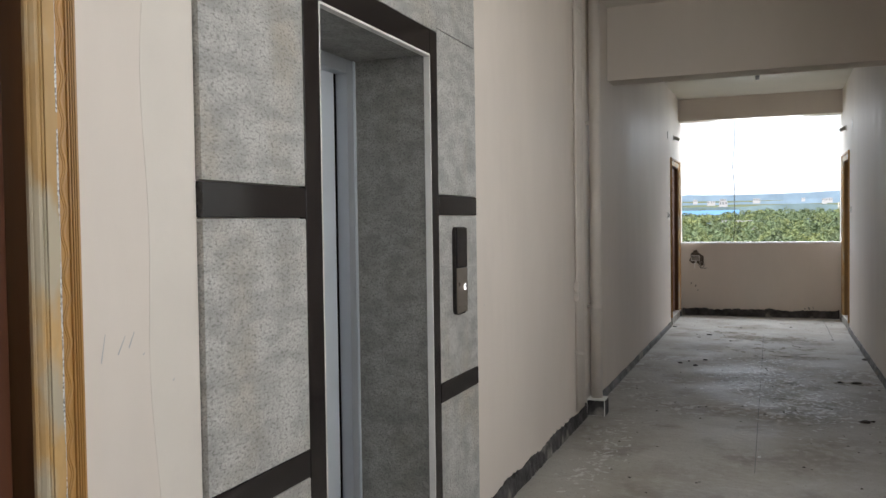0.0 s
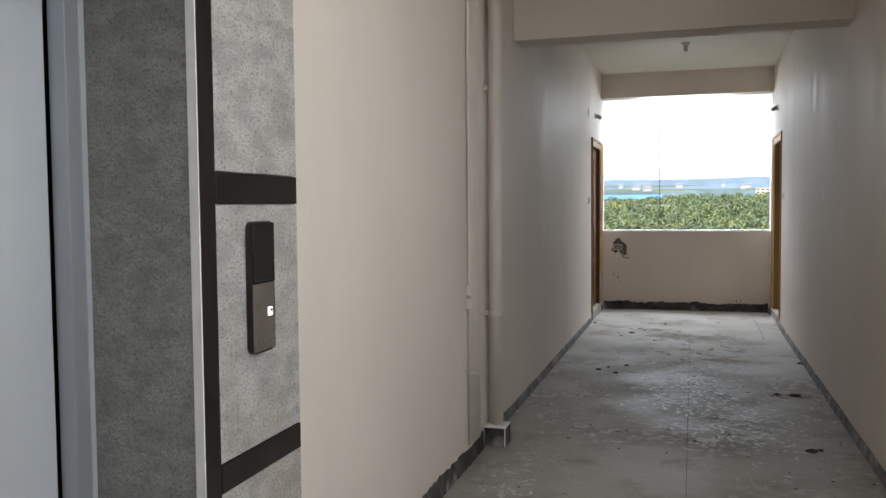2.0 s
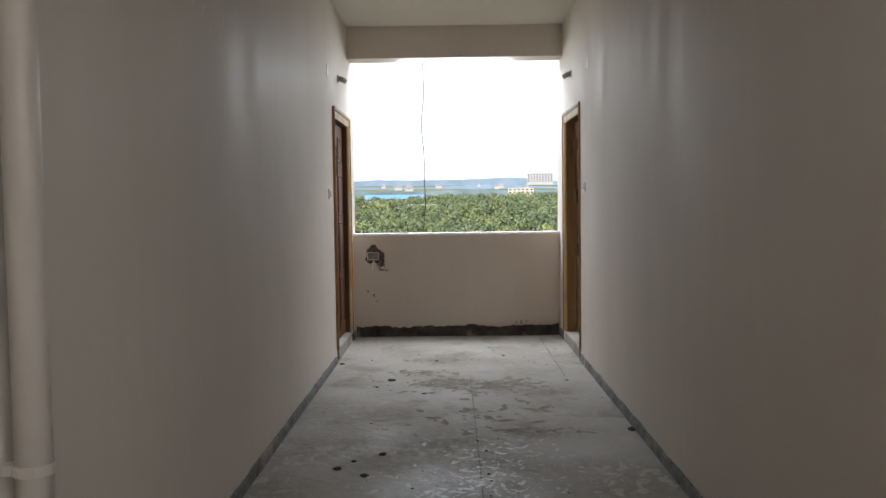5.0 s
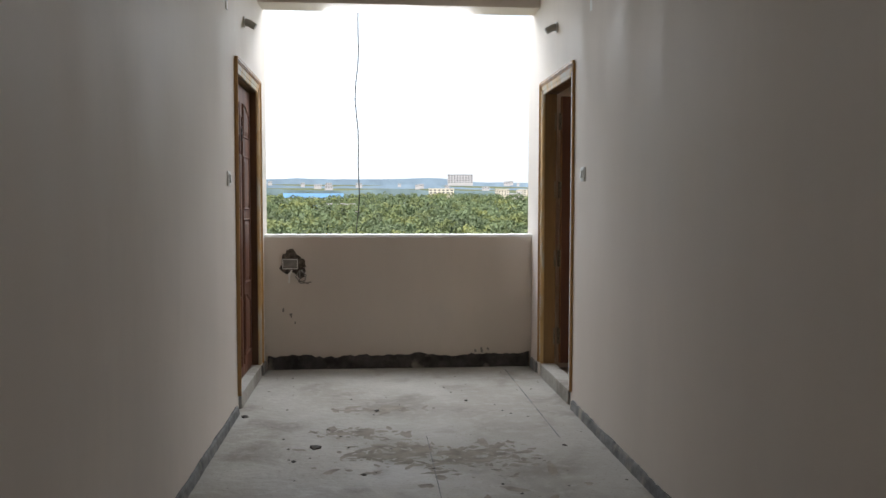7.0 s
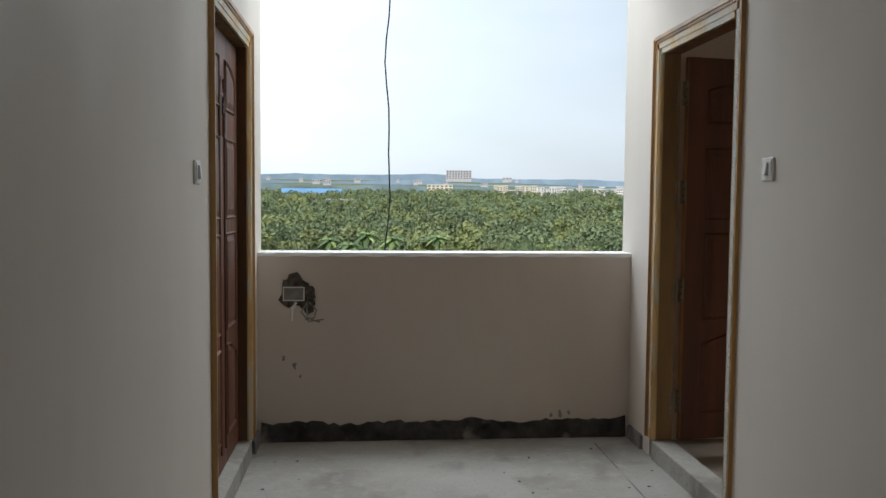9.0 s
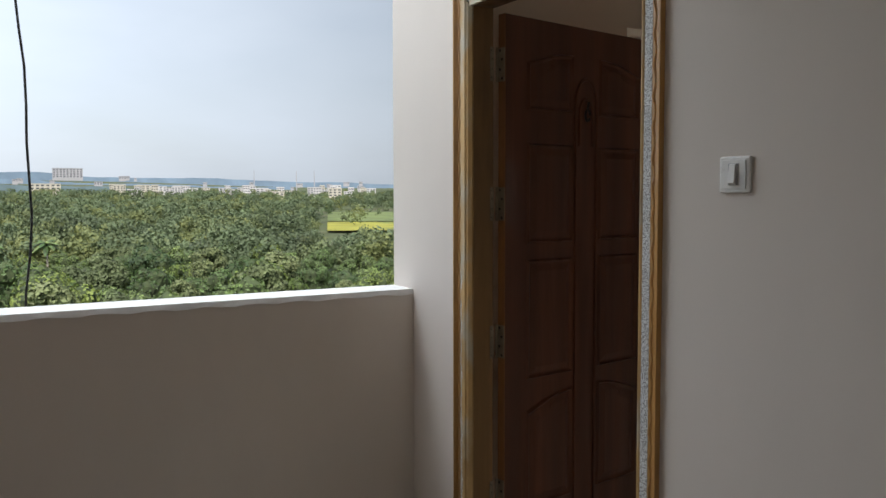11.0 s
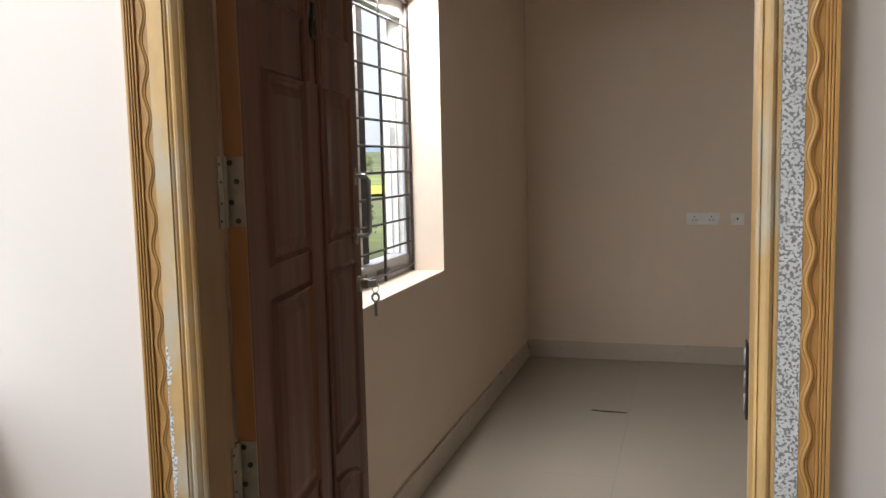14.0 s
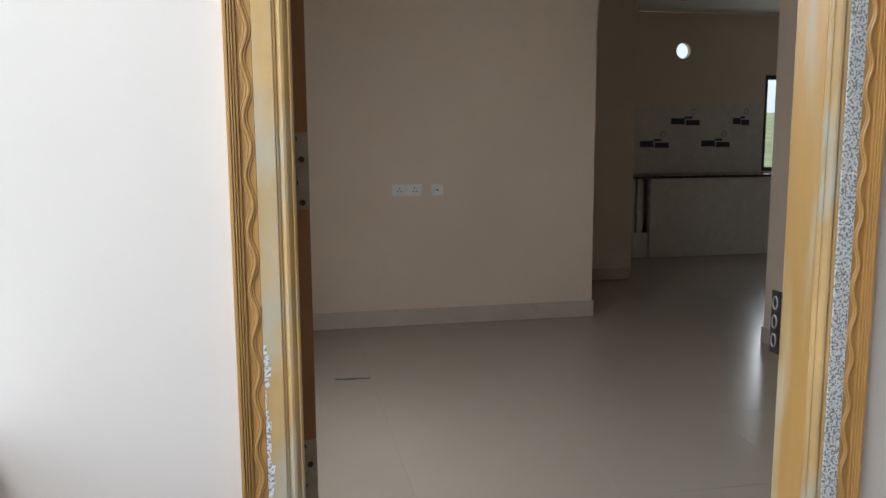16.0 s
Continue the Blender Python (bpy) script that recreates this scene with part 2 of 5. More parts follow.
M_WHITE = material("white_plastic", (0.80, 0.79, 0.76), 0.32, var=0.02, scale=8, bump=0.02)
M_GREYP = material("grey_film_on_frame", (0.46, 0.46, 0.47), 0.4, var=0.1, scale=9, bump=0.1)
M_TILE = material("polished_floor_tile", (0.37, 0.322, 0.265), 0.22, spec=0.35, var=0.025, scale=1.1, bump=0.0, bscale=20, rvar=0.03)
M_SKTILE = material("beige_tile_skirting", (0.55, 0.48, 0.40), 0.35, var=0.05, scale=3, bump=0.05)
M_KTILE = material("white_wall_tile", (0.66, 0.63, 0.58), 0.25, var=0.02, scale=5, bump=0.02)
M_INK = material("dark_blue_print", (0.045, 0.045, 0.075), 0.35, var=0.2, scale=20, bump=0)
M_BROKEN = material("broken_brick_mortar", (0.15, 0.125, 0.105), 0.95, var=0.4, scale=30, bump=1.0, bscale=60, bdist=0.02)
M_BOXM = material("metal_switch_box", (0.30, 0.285, 0.26), 0.5, 0.5, var=0.2, scale=20)
M_CABLE = material("black_cable", (0.015, 0.015, 0.015), 0.5, var=0.1, scale=20, bump=0)
M_DEBRIS = material("cement_debris", (0.09, 0.08, 0.07), 0.9, var=0.4, scale=30, bump=0.6, bscale=80, bdist=0.006)
M_SMEAR = material("white_paint_and_gloss_smears", (0.52, 0.52, 0.49), 0.4, var=0.12, scale=30, bump=0.3)
M_GREEN = material("leaf_green", (0.108, 0.178, 0.052), 0.6, var=0.4, scale=0.9, bump=0, objrand=0.5)
# far woods green, slightly greyed so the base colour carries distance haze
M_GREENF = material("hazed_far_leaf_green", (0.115, 0.162, 0.078), 0.7, var=0.3, scale=0.05, bump=0, stain=(0.165, 0.19, 0.06), sscale=0.045, sthresh=(0.5, 0.65))
M_LIME = material("fresh_lime_leaf", (0.155, 0.22, 0.045), 0.55, var=0.3, scale=0.9, bump=0, objrand=0.3)
M_OLIVE = material("olive_leaf", (0.165, 0.205, 0.085), 0.65, var=0.3, scale=0.9, bump=0, objrand=0.3)
# leaf green darkened to stand for the shade inside a crown
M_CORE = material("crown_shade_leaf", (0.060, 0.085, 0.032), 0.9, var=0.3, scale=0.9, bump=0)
M_BARK = material("pale_bark", (0.34, 0.30, 0.25), 0.85, var=0.25, scale=3, bump=0.4)
M_GROUND = material("grassy_ground", (0.085, 0.110, 0.040), 0.95, var=0.35, scale=0.02, bump=0, stain=(0.15, 0.13, 0.07), sscale=0.012)
M_FIELD = material("flowering_field", (0.34, 0.33, 0.045), 0.95, var=0.2, scale=0.05, bump=0, stain=(0.15, 0.20, 0.05), sscale=0.06)
M_FIELDG = material("green_field", (0.15, 0.20, 0.06), 0.95, var=0.2, scale=0.04, bump=0)
# backdrop colours with aerial haze mixed in as blue
M_HILL = material("haze_blue_ridge", (0.185, 0.265, 0.355), 1.0, var=0.12, scale=0.012, bump=0)
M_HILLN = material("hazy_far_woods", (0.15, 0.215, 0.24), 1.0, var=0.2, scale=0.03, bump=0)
M_BWHITE = material("white_facade", (0.54, 0.53, 0.53), 0.8, var=0.05, scale=0.2, bump=0, objrand=0.12)
M_BCREAM = material("cream_facade", (0.50, 0.47, 0.39), 0.8, var=0.05, scale=0.2, bump=0)
M_BGREY = material("grey_facade", (0.36, 0.36, 0.38), 0.8, var=0.05, scale=0.2, bump=0)
M_BRED = material("red_brick_facade", (0.27, 0.12, 0.085), 0.85, var=0.1, scale=0.2, bump=0)
M_BLUE = material("blue_sheet_roof", (0.16, 0.36, 0.66), 0.6, var=0.08, scale=0.1, bump=0)
M_WIN = material("dark_window", (0.07, 0.08, 0.10), 0.25, var=0.1, scale=1, bump=0)


def glass(name, color, rough):
    m = bpy.data.materials.new(name)
    m.use_nodes = True
    p = m.node_tree.nodes["Principled BSDF"]
    p.inputs["Base Color"].default_value = (*color, 1)
    p.inputs["Transmission Weight"].default_value = 1.0
    p.inputs["Roughness"].default_value = rough
    p.inputs["IOR"].default_value = 1.1
    return m


M_GLASS = glass("clear_glass", (0.95, 0.97, 0.97), 0.0)
M_TEAL = glass("frosted_teal_glass", (0.30, 0.42, 0.42), 0.5)

m_led = bpy.data.materials.new("lit_call_button")
m_led.use_nodes = True
m_led.node_tree.nodes["Principled BSDF"].inputs["Emission Color"].default_value = (1, 1, 1, 1)
m_led.node_tree.nodes["Principled BSDF"].inputs["Emission Strength"].default_value = 0.9


# ---- helpers ----
def box(bm, x0, x1, y0, y1, z0, z1, bev=0.0):
    """Adds a box, its edges rounded by bev."""
    r = bmesh.ops.create_cube(bm, size=1.0)
    vs = r["verts"]
    for v in vs:
        v.co = Vector((x0 + (v.co.x + 0.5) * (x1 - x0), y0 + (v.co.y + 0.5) * (y1 - y0), z0 + (v.co.z + 0.5) * (z1 - z0)))
    if bev:
        es = list({e for v in vs for e in v.link_edges})
        bmesh.ops.bevel(bm, geom=es, offset=bev, segments=2, affect="EDGES", profile=0.6)


def boxes(*rows, bev=0.0):
    bm = bmesh.new()
    for r in rows:
        box(bm, *r, bev=bev)
    return bm


def mesh_of(bm, name, mat, smooth=False):
    me = bpy.data.meshes.new(name)
    bmesh.ops.recalc_face_normals(bm, faces=bm.faces[:])
    if smooth:
        for f in bm.faces:
            f.smooth = True
    bm.to_mesh(me)
    bm.free()
    me.materials.append(mat)
    return me


def part(name, bm, mat, parent, label="", smooth=False):
    ob = new(name, mesh_of(bm, name, mat, smooth))
    ob.parent = parent
    return tagged(ob, label)


def solid(name, bm, mat, label, category, kind="", group="", smooth=False):
    return tagged(new(name, mesh_of(bm, name, mat, smooth)), label, category, group, kind)


def empty(name, at, label, category, group="", kind="", turn=0):
    ob = new(name)
    ob.matrix_world = pose(*at, 0, 0, turn)
    return tagged(ob, label, category, group, kind)


def tube(bm, pts, r, seg=10, r2=None):
    """Adds a round tube along the points, from radius r to r2."""
    pts = [Vector(p) for p in pts]
    rings = []
    for i, p in enumerate(pts):
        d = (pts[min(i + 1, len(pts) - 1)] - pts[max(i - 1, 0)]).normalized()
        a = d.orthogonal().normalized() if i == 0 else (rings[-1][1] - d * rings[-1][1].dot(d)).normalized()
        b = d.cross(a)
        rr = r if r2 is None else r + (r2 - r) * i / (len(pts) - 1)
        rings.append(([bm.verts.new(p + (a * math.cos(2 * math.pi * k / seg) + b * math.sin(2 * math.pi * k / seg)) * rr) for k in range(seg)], a))
    for (u, _), (w, _) in zip(rings, rings[1:]):
        for k in range(seg):
            bm.faces.new((u[k], u[(k + 1) % seg], w[(k + 1) % seg], w[k]))
    bm.faces.new(rings[0][0][::-1])
    bm.faces.new(rings[-1][0])


def prism(bm, poly, axis, a, b):
    """Extrudes a polygon given in the two other axes from a to b along axis."""
    def at(p, v):
        c = list(p)
        c.insert("xyz".index(axis), v)
        return bm.verts.new(c)
    lo, hi = [at(p, a) for p in poly], [at(p, b) for p in poly]
    bm.faces.new(lo)
    bm.faces.new(hi[::-1])
    for i in range(len(poly)):
        j = (i + 1) % len(poly)
        bm.faces.new((lo[i], hi[i], hi[j], lo[j]))


def ragged(bm, cx, cz, rx, rz, y, depth, n=26, jitter=0.25, seed=1):
    """A ragged flat lump in the xz plane, facing -y."""
    rnd = random.Random(seed)
    poly = []
    for i in range(n):
        a = 2 * math.pi * i / n
        k = 1 + rnd.uniform(-jitter, jitter)
        poly.append((cx + math.cos(a) * rx * k, y, cz + math.sin(a) * rz * k))
    front = [bm.verts.new((p[0], p[1] - depth, p[2])) for p in poly]
    back = [bm.verts.new(p) for p in poly]
    mid = bm.verts.new((cx, y - depth * 0.4, cz))
    for i in range(n):
        j = (i + 1) % n
        bm.faces.new((front[i], front[j], mid))
        bm.faces.new((back[i], back[j], front[j], front[i]))


# ---- the shell ----
XL, XR, YE, YO, H = -1.13, 0.946, 13.335, 13.505, 3.04
SILL = 1.033
RX0, RX1, RY0 = 1.045, 5.672, 9.767      # the room beyond the open door
S = "structure"

solid("floor", boxes((-1.6, 1.13, -1.6, 5.65, -0.2, 0.0), (-1.6, 1.04, 5.65, YO, -0.2, 0.0)), M_FLOOR, "unfinished grey cement corridor floor with stains, paint smears and painted gloss streaks", "floor", S)
solid("ceiling", boxes((-1.6, 1.5, -1.6, YE, H, H + 0.18), (1.5, 9.2, 5.45, YO, H, H + 0.18)), M_CEIL, "off-white painted concrete slab ceiling", "ceiling", S)

LW = XL - 0.22
solid("wall_left", boxes(
    (LW, XL, -1.6, 1.13, 0, H), (LW, XL, 1.13, 2.167, 2.12, H), (LW, XL, 2.167, 2.552, 0, H),
    (LW, XL, 4.424, 12.04, 0, H), (LW, XL, 12.04, 13.07, 2.095, H), (LW, XL, 13.07, YO, 0, H), (LW, XL, 2.552, 4.424, 2.95, H)),
    M_WALL, "beige painted plaster corridor wall with scuffs", "wall", S)
TAPER = 0.024 / 7.85


def xr(y):
    return XR - (YO - y) * TAPER


bm = bmesh.new()
for y0, y1, z0, z1 in ((5.85, 12.0, 0, H), (12.0, 12.964, 2.095, H), (12.964, YO, 0, H)):
    prism(bm, [(xr(y0), y0), (xr(y1), y1), (RX0, y1), (RX0, y0)], "z", z0, z1)
solid("wall_right", bm, M_WALL, "beige painted plaster corridor wall with runs", "wall", S)
solid("wall_right_return", boxes((xr(5.7), 1.13, 5.65, 5.85, 0, SILL), (xr(5.7), 1.0, 5.75, 5.85, SILL, H)), M_WALL, "painted plaster return at the corridor mouth", "wall", S)
solid("wall_light_well", boxes((xr(5.7) + 0.004, 3.2, 5.65, 5.75, SILL, 6.0), (3.2, 3.4, -1.6, 5.75, -4, 6.0), (1.28, 3.2, 5.65, 5.75, -4, SILL)), M_TEXT,
      "white rough-textured exterior wall of the light well", "wall", S)
bm = boxes((1.13, 1.28, -1.6, 5.645, 0, SILL))
solid("parapet_lobby", bm, M_WALL, "low plastered parapet along the lift lobby", "parapet", S)
solid("wall_back", boxes((-1.6, 1.28, -1.8, -1.6, 0, H)), M_WALL, "plain plaster wall behind the lobby", "wall", S)
solid("beam_lobby", boxes((XL, XR, 7.65, 7.90, 2.465, H)), M_WALL, "painted concrete beam across the corridor", "beam", S)
solid("beam_end", boxes((XL, XR, 13.08, YE, 2.737, H)), M_WALL, "painted concrete lintel beam over the open balcony end", "beam", S)
# parapet at the corridor's end, with a rounded white top
bm = bmesh.new()
prof = [(YE, 0.0), (YE, SILL - 0.012), (YE + 0.012, SILL), (YO - 0.012, SILL + 0.004), (YO, SILL - 0.01), (YO, -0.4), (YE + 0.05, -0.4), (YE + 0.05, 0.0)]
prism(bm, prof, "x", XL, XR)
end = solid("wall_end_parapet", bm, M_WALL, "beige plaster parapet wall at the open corridor end", "parapet", S)
bm = bmesh.new()
for i in range(40):
    x0, x1 = XL + (XR - XL) * i / 40, XL + (XR - XL) * (i + 1) / 40
    e0, e1 = 0.004 * math.sin(i * 1.9), 0.004 * math.sin((i + 1) * 1.9)
    vs = [bm.verts.new(c) for c in ((x0, YE - 0.003, SILL - 0.014 + e0), (x1, YE - 0.003, SILL - 0.014 + e1), (x1, YE + 0.004, SILL + 0.006),
                                    (x0, YE + 0.004, SILL + 0.006), (x1, YO + 0.004, SILL + 0.008), (x0, YO + 0.004, SILL + 0.008))]
    bm.faces.new(vs[:4])
    bm.faces.new((vs[3], vs[2], vs[4], vs[5]))
bmesh.ops.remove_doubles(bm, verts=bm.verts[:], dist=0.0005)
part("sill_coat", bm, M_SILL, end, "white rough plaster coat on the parapet top")

def skirting(name, x0, x1, y0, y1, h, mat, along, label, seed):
    """A rough cement skirting strip, its top uneven and its foot flared."""
    rnd = random.Random(seed)
    bm = bmesh.new()
    n = max(3, int((y1 - y0 if along == "y" else x1 - x0) / 0.03))
    sec = []
    for i in range(n + 1):
        k = i / n
        rough = 1.0 if mat is M_SKIRTL else 0.3
        hh, out = h + rough * (rnd.uniform(-0.010, 0.010) + 0.012 * math.sin(i * 0.31 + seed) * math.sin(i * 0.113)), rough * rnd.uniform(-0.004, 0.004)
        if along == "y":
            y = y0 + (y1 - y0) * k
            front = x1 if abs(x1) < abs(x0) else x0
            back = x0 if front == x1 else x1
            d = 1 if front > back else -1
            sec.append([(back, y, 0.001), (front + d * (0.005 + out), y, 0.001), (front + d * out, y, hh - 0.012), (front - d * 0.006, y, hh), (back, y, hh)])
        else:
            x = x0 + (x1 - x0) * k
            sec.append([(x, y1, 0.001), (x, y0 - 0.012 - out, 0.001), (x, y0 - out, hh - 0.012), (x, y0 + 0.006, hh), (x, y1, hh)])
    rows = [[bm.verts.new(c) for c in s] for s in sec]
    for a, b in zip(rows, rows[1:]):
        for k in range(4):
            bm.faces.new((a[k], a[k + 1], b[k + 1], b[k]))
    bm.faces.new(rows[0])
    bm.faces.new(rows[-1][::-1])
    return solid(name, bm, mat, label, "skirting", S)


skirting("baseboard_1", XL + 0.0005, XL + 0.016, 4.43, 6.70, 0.085, M_SKIRTL, "y", "broken black and grey cement skirting under the lobby wall", 3)
skirting("baseboard_2", XL + 0.0005, XL + 0.014, 6.92, 11.96, 0.055, M_SKIRT, "y", "grey cement skirting along the corridor wall", 4)
bb3 = skirting("baseboard_3", XR - 0.014, XR - 0.0005, 5.86, 11.93, 0.055, M_SKIRT, "y", "grey cement skirting along the corridor wall", 5)
bb3.matrix_world = Matrix.Translation((0, YO, 0)) @ Matrix.Rotation(-math.atan(TAPER), 4, "Z") @ Matrix.Translation((0, -YO, 0))
skirting("baseboard_4", XL + 0.02, XR - 0.02, YE - 0.016, YE - 0.0005, 0.10, M_SKIRTL, "x", "ragged dark skirting strip under the end parapet", 6)
skirting("baseboard_5", XR - 0.014, XR - 0.0005, 13.07, 13.30, 0.075, M_SKIRT, "y", "short grey cement skirting beside the door", 7)
skirting("baseboard_6", XL + 0.0005, XL + 0.014, 13.10, 13.30, 0.075, M_SKIRT, "y", "short grey cement skirting beside the door", 8)

# ---- lift surround ----
CF = -1.115
lift = empty("wall_lift_surround", (CF, 3.5, 0), "granite-clad lift entrance with black granite bands", "wall", kind=S)


def put(name, x0, x1, y0, y1, z0, z1, mat, bev=0.0015, label=""):
    o = part(name, boxes((x0 - CF, x1 - CF, y0 - 3.5, y1 - 3.5, z0, z1), bev=bev), mat, lift, label)
    return o


# unseen dark boxes added to stop daylight leaking around the lift door
put("shaft_wall", -1.62, -1.56, 2.8, 4.2, 0, 2.3, M_DARKM, 0)
put("shaft_wall", -1.56, -1.462, 2.8, 3.06, 0, 2.3, M_DARKM, 0)
put("shaft_wall", -1.56, -1.462, 3.94, 4.2, 0, 2.3, M_DARKM, 0)
put("shaft_wall", -1.56, -1.462, 3.06, 3.94, 2.02, 2.3, M_DARKM, 0)
put("backing", -1.46, -1.138, 2.552, 3.075, 0, 2.95, M_WALL, 0)
put("backing", -1.46, -1.138, 3.925, 4.424, 0, 2.95, M_WALL, 0)
put("backing", -1.46, -1.138, 3.075, 3.925, 2.005, 2.95, M_WALL, 0)
for y0, y1, rows in ((2.555, 3.0, ((0.004, 0.652), (0.732, 1.37), (1.458, 2.35), (2.354, 2.95))),
                     (3.985, 4.42, ((0.004, 0.652), (0.732, 1.382), (1.466, 2.098), (2.102, 2.95))),
                     (3.0035, 3.9825, ((2.084, 2.95),))):
    for z0, z1 in rows:
        put("granite_panel", -1.137, CF + random.uniform(-0.001, 0.001), y0, y1, z0, z1, M_GRANL)
for y0, y1, z0, z1 in ((2.555, 3.0, 0.655, 0.729), (2.555, 3.0, 1.373, 1.455), (3.985, 4.42, 0.655, 0.729), (3.985, 4.42, 1.385, 1.463),
                       (3.003, 3.088, 0.004, 2.081), (3.912, 3.982, 0.004, 2.081), (3.0885, 3.9115, 1.988, 2.081)):
    put("black_granite_band", -1.137, CF + 0.001, y0, y1, z0, z1, M_BLACK)
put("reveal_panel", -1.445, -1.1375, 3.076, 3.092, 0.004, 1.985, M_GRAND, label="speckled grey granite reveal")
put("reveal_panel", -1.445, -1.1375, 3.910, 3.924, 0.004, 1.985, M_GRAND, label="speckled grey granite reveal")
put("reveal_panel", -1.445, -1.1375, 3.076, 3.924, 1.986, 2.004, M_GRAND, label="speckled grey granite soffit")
put("raw_edge", -1.1375, CF + 0.002, 3.0885, 3.0935, 0.004, 1.985, M_SILL, 0, "chipped pale grout edge")
put("raw_edge", -1.1375, CF + 0.002, 3.9065, 3.9115, 0.004, 1.985, M_SILL, 0, "chipped pale grout edge")
put("raw_edge", -1.1375, CF + 0.002, 3.094, 3.906, 1.980, 1.9875, M_SILL, 0, "chipped pale grout edge")
bm = bmesh.new()
prism(bm, [(2.549, 0.0), (2.549, H)] + [(2.40 + 0.012 * math.sin(z * 3.1) + 0.008 * math.sin(z * 9.7 + 1), z) for z in [H - H * k / 40 for k in range(41)]], "x", XL - 0.001, XL + 0.0008)
solid("trim_plaster_patch", bm, M_WALLP, "fresh pale filler strip beside the granite cladding", "trim", S)

ld = empty("lift_door", (-1.46, 3.5, 0), "closed satin grey metal lift door in a steel frame", "lift door", kind=S)
part("door_frame", boxes((-0.02, 0.03, 0.345, 0.409, 0.004, 1.984), (-0.02, 0.03, -0.407, -0.345, 0.004, 1.984), (-0.02, 0.03, -0.344, 0.344, 1.93, 1.984), bev=0.003),
     M_STEEL, ld, "brushed steel door frame")
part("door_panel", boxes((-0.06, -0.022, -0.36, 0.335, 0.006, 1.95), bev=0.002), M_LIFT, ld, "pale grey satin door panel")
bm = bmesh.new()
tube(bm, [(-0.021, -0.255, 1.86), (-0.016, -0.255, 1.86)], 0.008, 12)
part("key_hole", bm, M_DARKM, ld, "small dark key hole")
part("frame_lip", boxes((0.0305, 0.034, 0.392, 0.409, 0.004, 1.984)), M_LIFT, ld, "pale edge strip")

lop = empty("lift_call_panel", (CF, 4.182, 1.161), "black and steel lift call panel on the granite", "lift call panel")
bm = bmesh.new()
poly = []
for cx, cz, a0 in ((0.040, 0.155, 0), (-0.040, 0.155, 90), (-0.040, -0.155, 180), (0.040, -0.155, 270)):
    for k in range(5):
        a = radians(a0 + k * 22.5)
        poly.append((cx + 0.022 * math.cos(a), cz + 0.022 * math.sin(a)))
prism(bm, poly, "x", 0.001, 0.016)
part("back_plate", bm, M_DARKM, lop)
part("display", boxes((0.0165, 0.020, -0.058, 0.058, 0.012, 0.172), bev=0.004), M_BLACK, lop, "glossy black display")
part("button_plate", boxes((0.0165, 0.021, -0.058, 0.058, -0.172, 0.010), bev=0.004), material("bronze_steel", (0.30, 0.27, 0.23), 0.35, 0.7, scale=8), lop,
     "brushed bronze steel plate")
btn = part("call_button", boxes((0.0215, 0.0245, 0.016, 0.035, -0.080, -0.057), bev=0.002), m_led, lop, "lit white call button")
bm = bmesh.new()
prism(bm, [(0.019, -0.061), (0.033, -0.061), (0.026, -0.074)], "x", 0.0247, 0.0253)
part("arrow", bm, M_DARKM, btn, "dark down arrow")


# ---- doors ----
def panel_field(bm, u0, u1, v0, v1, arch=0.0, side=0, d=0.0):
    """A raised door panel with a moulded edge; arch lifts one top corner into a curve."""
    n = 8
    top = [(u0 + (u1 - u0) * i / n, v1 + arch * (math.sin(math.pi / 2 * (i / n if side > 0 else 1 - i / n)) if side else 0)) for i in range(n + 1)]
    loop = [(u0, v0), (u1, v0)] + top[::-1]
    cx, cz = (u0 + u1) / 2, (v0 + v1) / 2

    def ring(s, y):
        out = []
        for u, v in loop:
            out.append(bm.verts.new((u + math.copysign(min(s, abs(u - cx)), cx - u), y, v + math.copysign(min(s, abs(v - cz)), cz - v))))
        return out
    rs = [ring(0, d), ring(0.007, d - 0.010), ring(0.016, d - 0.002), ring(0.022, d - 0.002), ring(0.045, d - 0.009)]
    for a, b in zip(rs, rs[1:]):
        for i in range(len(loop)):
            j = (i + 1) % len(loop)
            bm.faces.new((a[i], a[j], b[j], b[i]))
    bm.faces.new(rs[-1])


def hinge(parent, z, thick):
    h = part("hinge", boxes((-0.0025, 0.0, 0.001, thick - 0.001, z - 0.060, z + 0.060)), M_BRASS, parent,
             "worn steel butt hinge")
    bm = bmesh.new()
    tube(bm, [(-0.009, thick - 0.004, z - 0.061), (-0.009, thick - 0.004, z + 0.061)], 0.0055, 10)
    part("hinge_pin", bm, M_BRASS, h)
    for k, dz in enumerate((-0.05, -0.018, 0.018, 0.05)):
        bm = bmesh.new()
        yy = thick * (0.35 + 0.3 * (k % 2))
        tube(bm, [(-0.0028, yy, z + dz), (-0.0042, yy, z + dz)], 0.005, 10)
        part("screw", bm, M_DARKM, h)


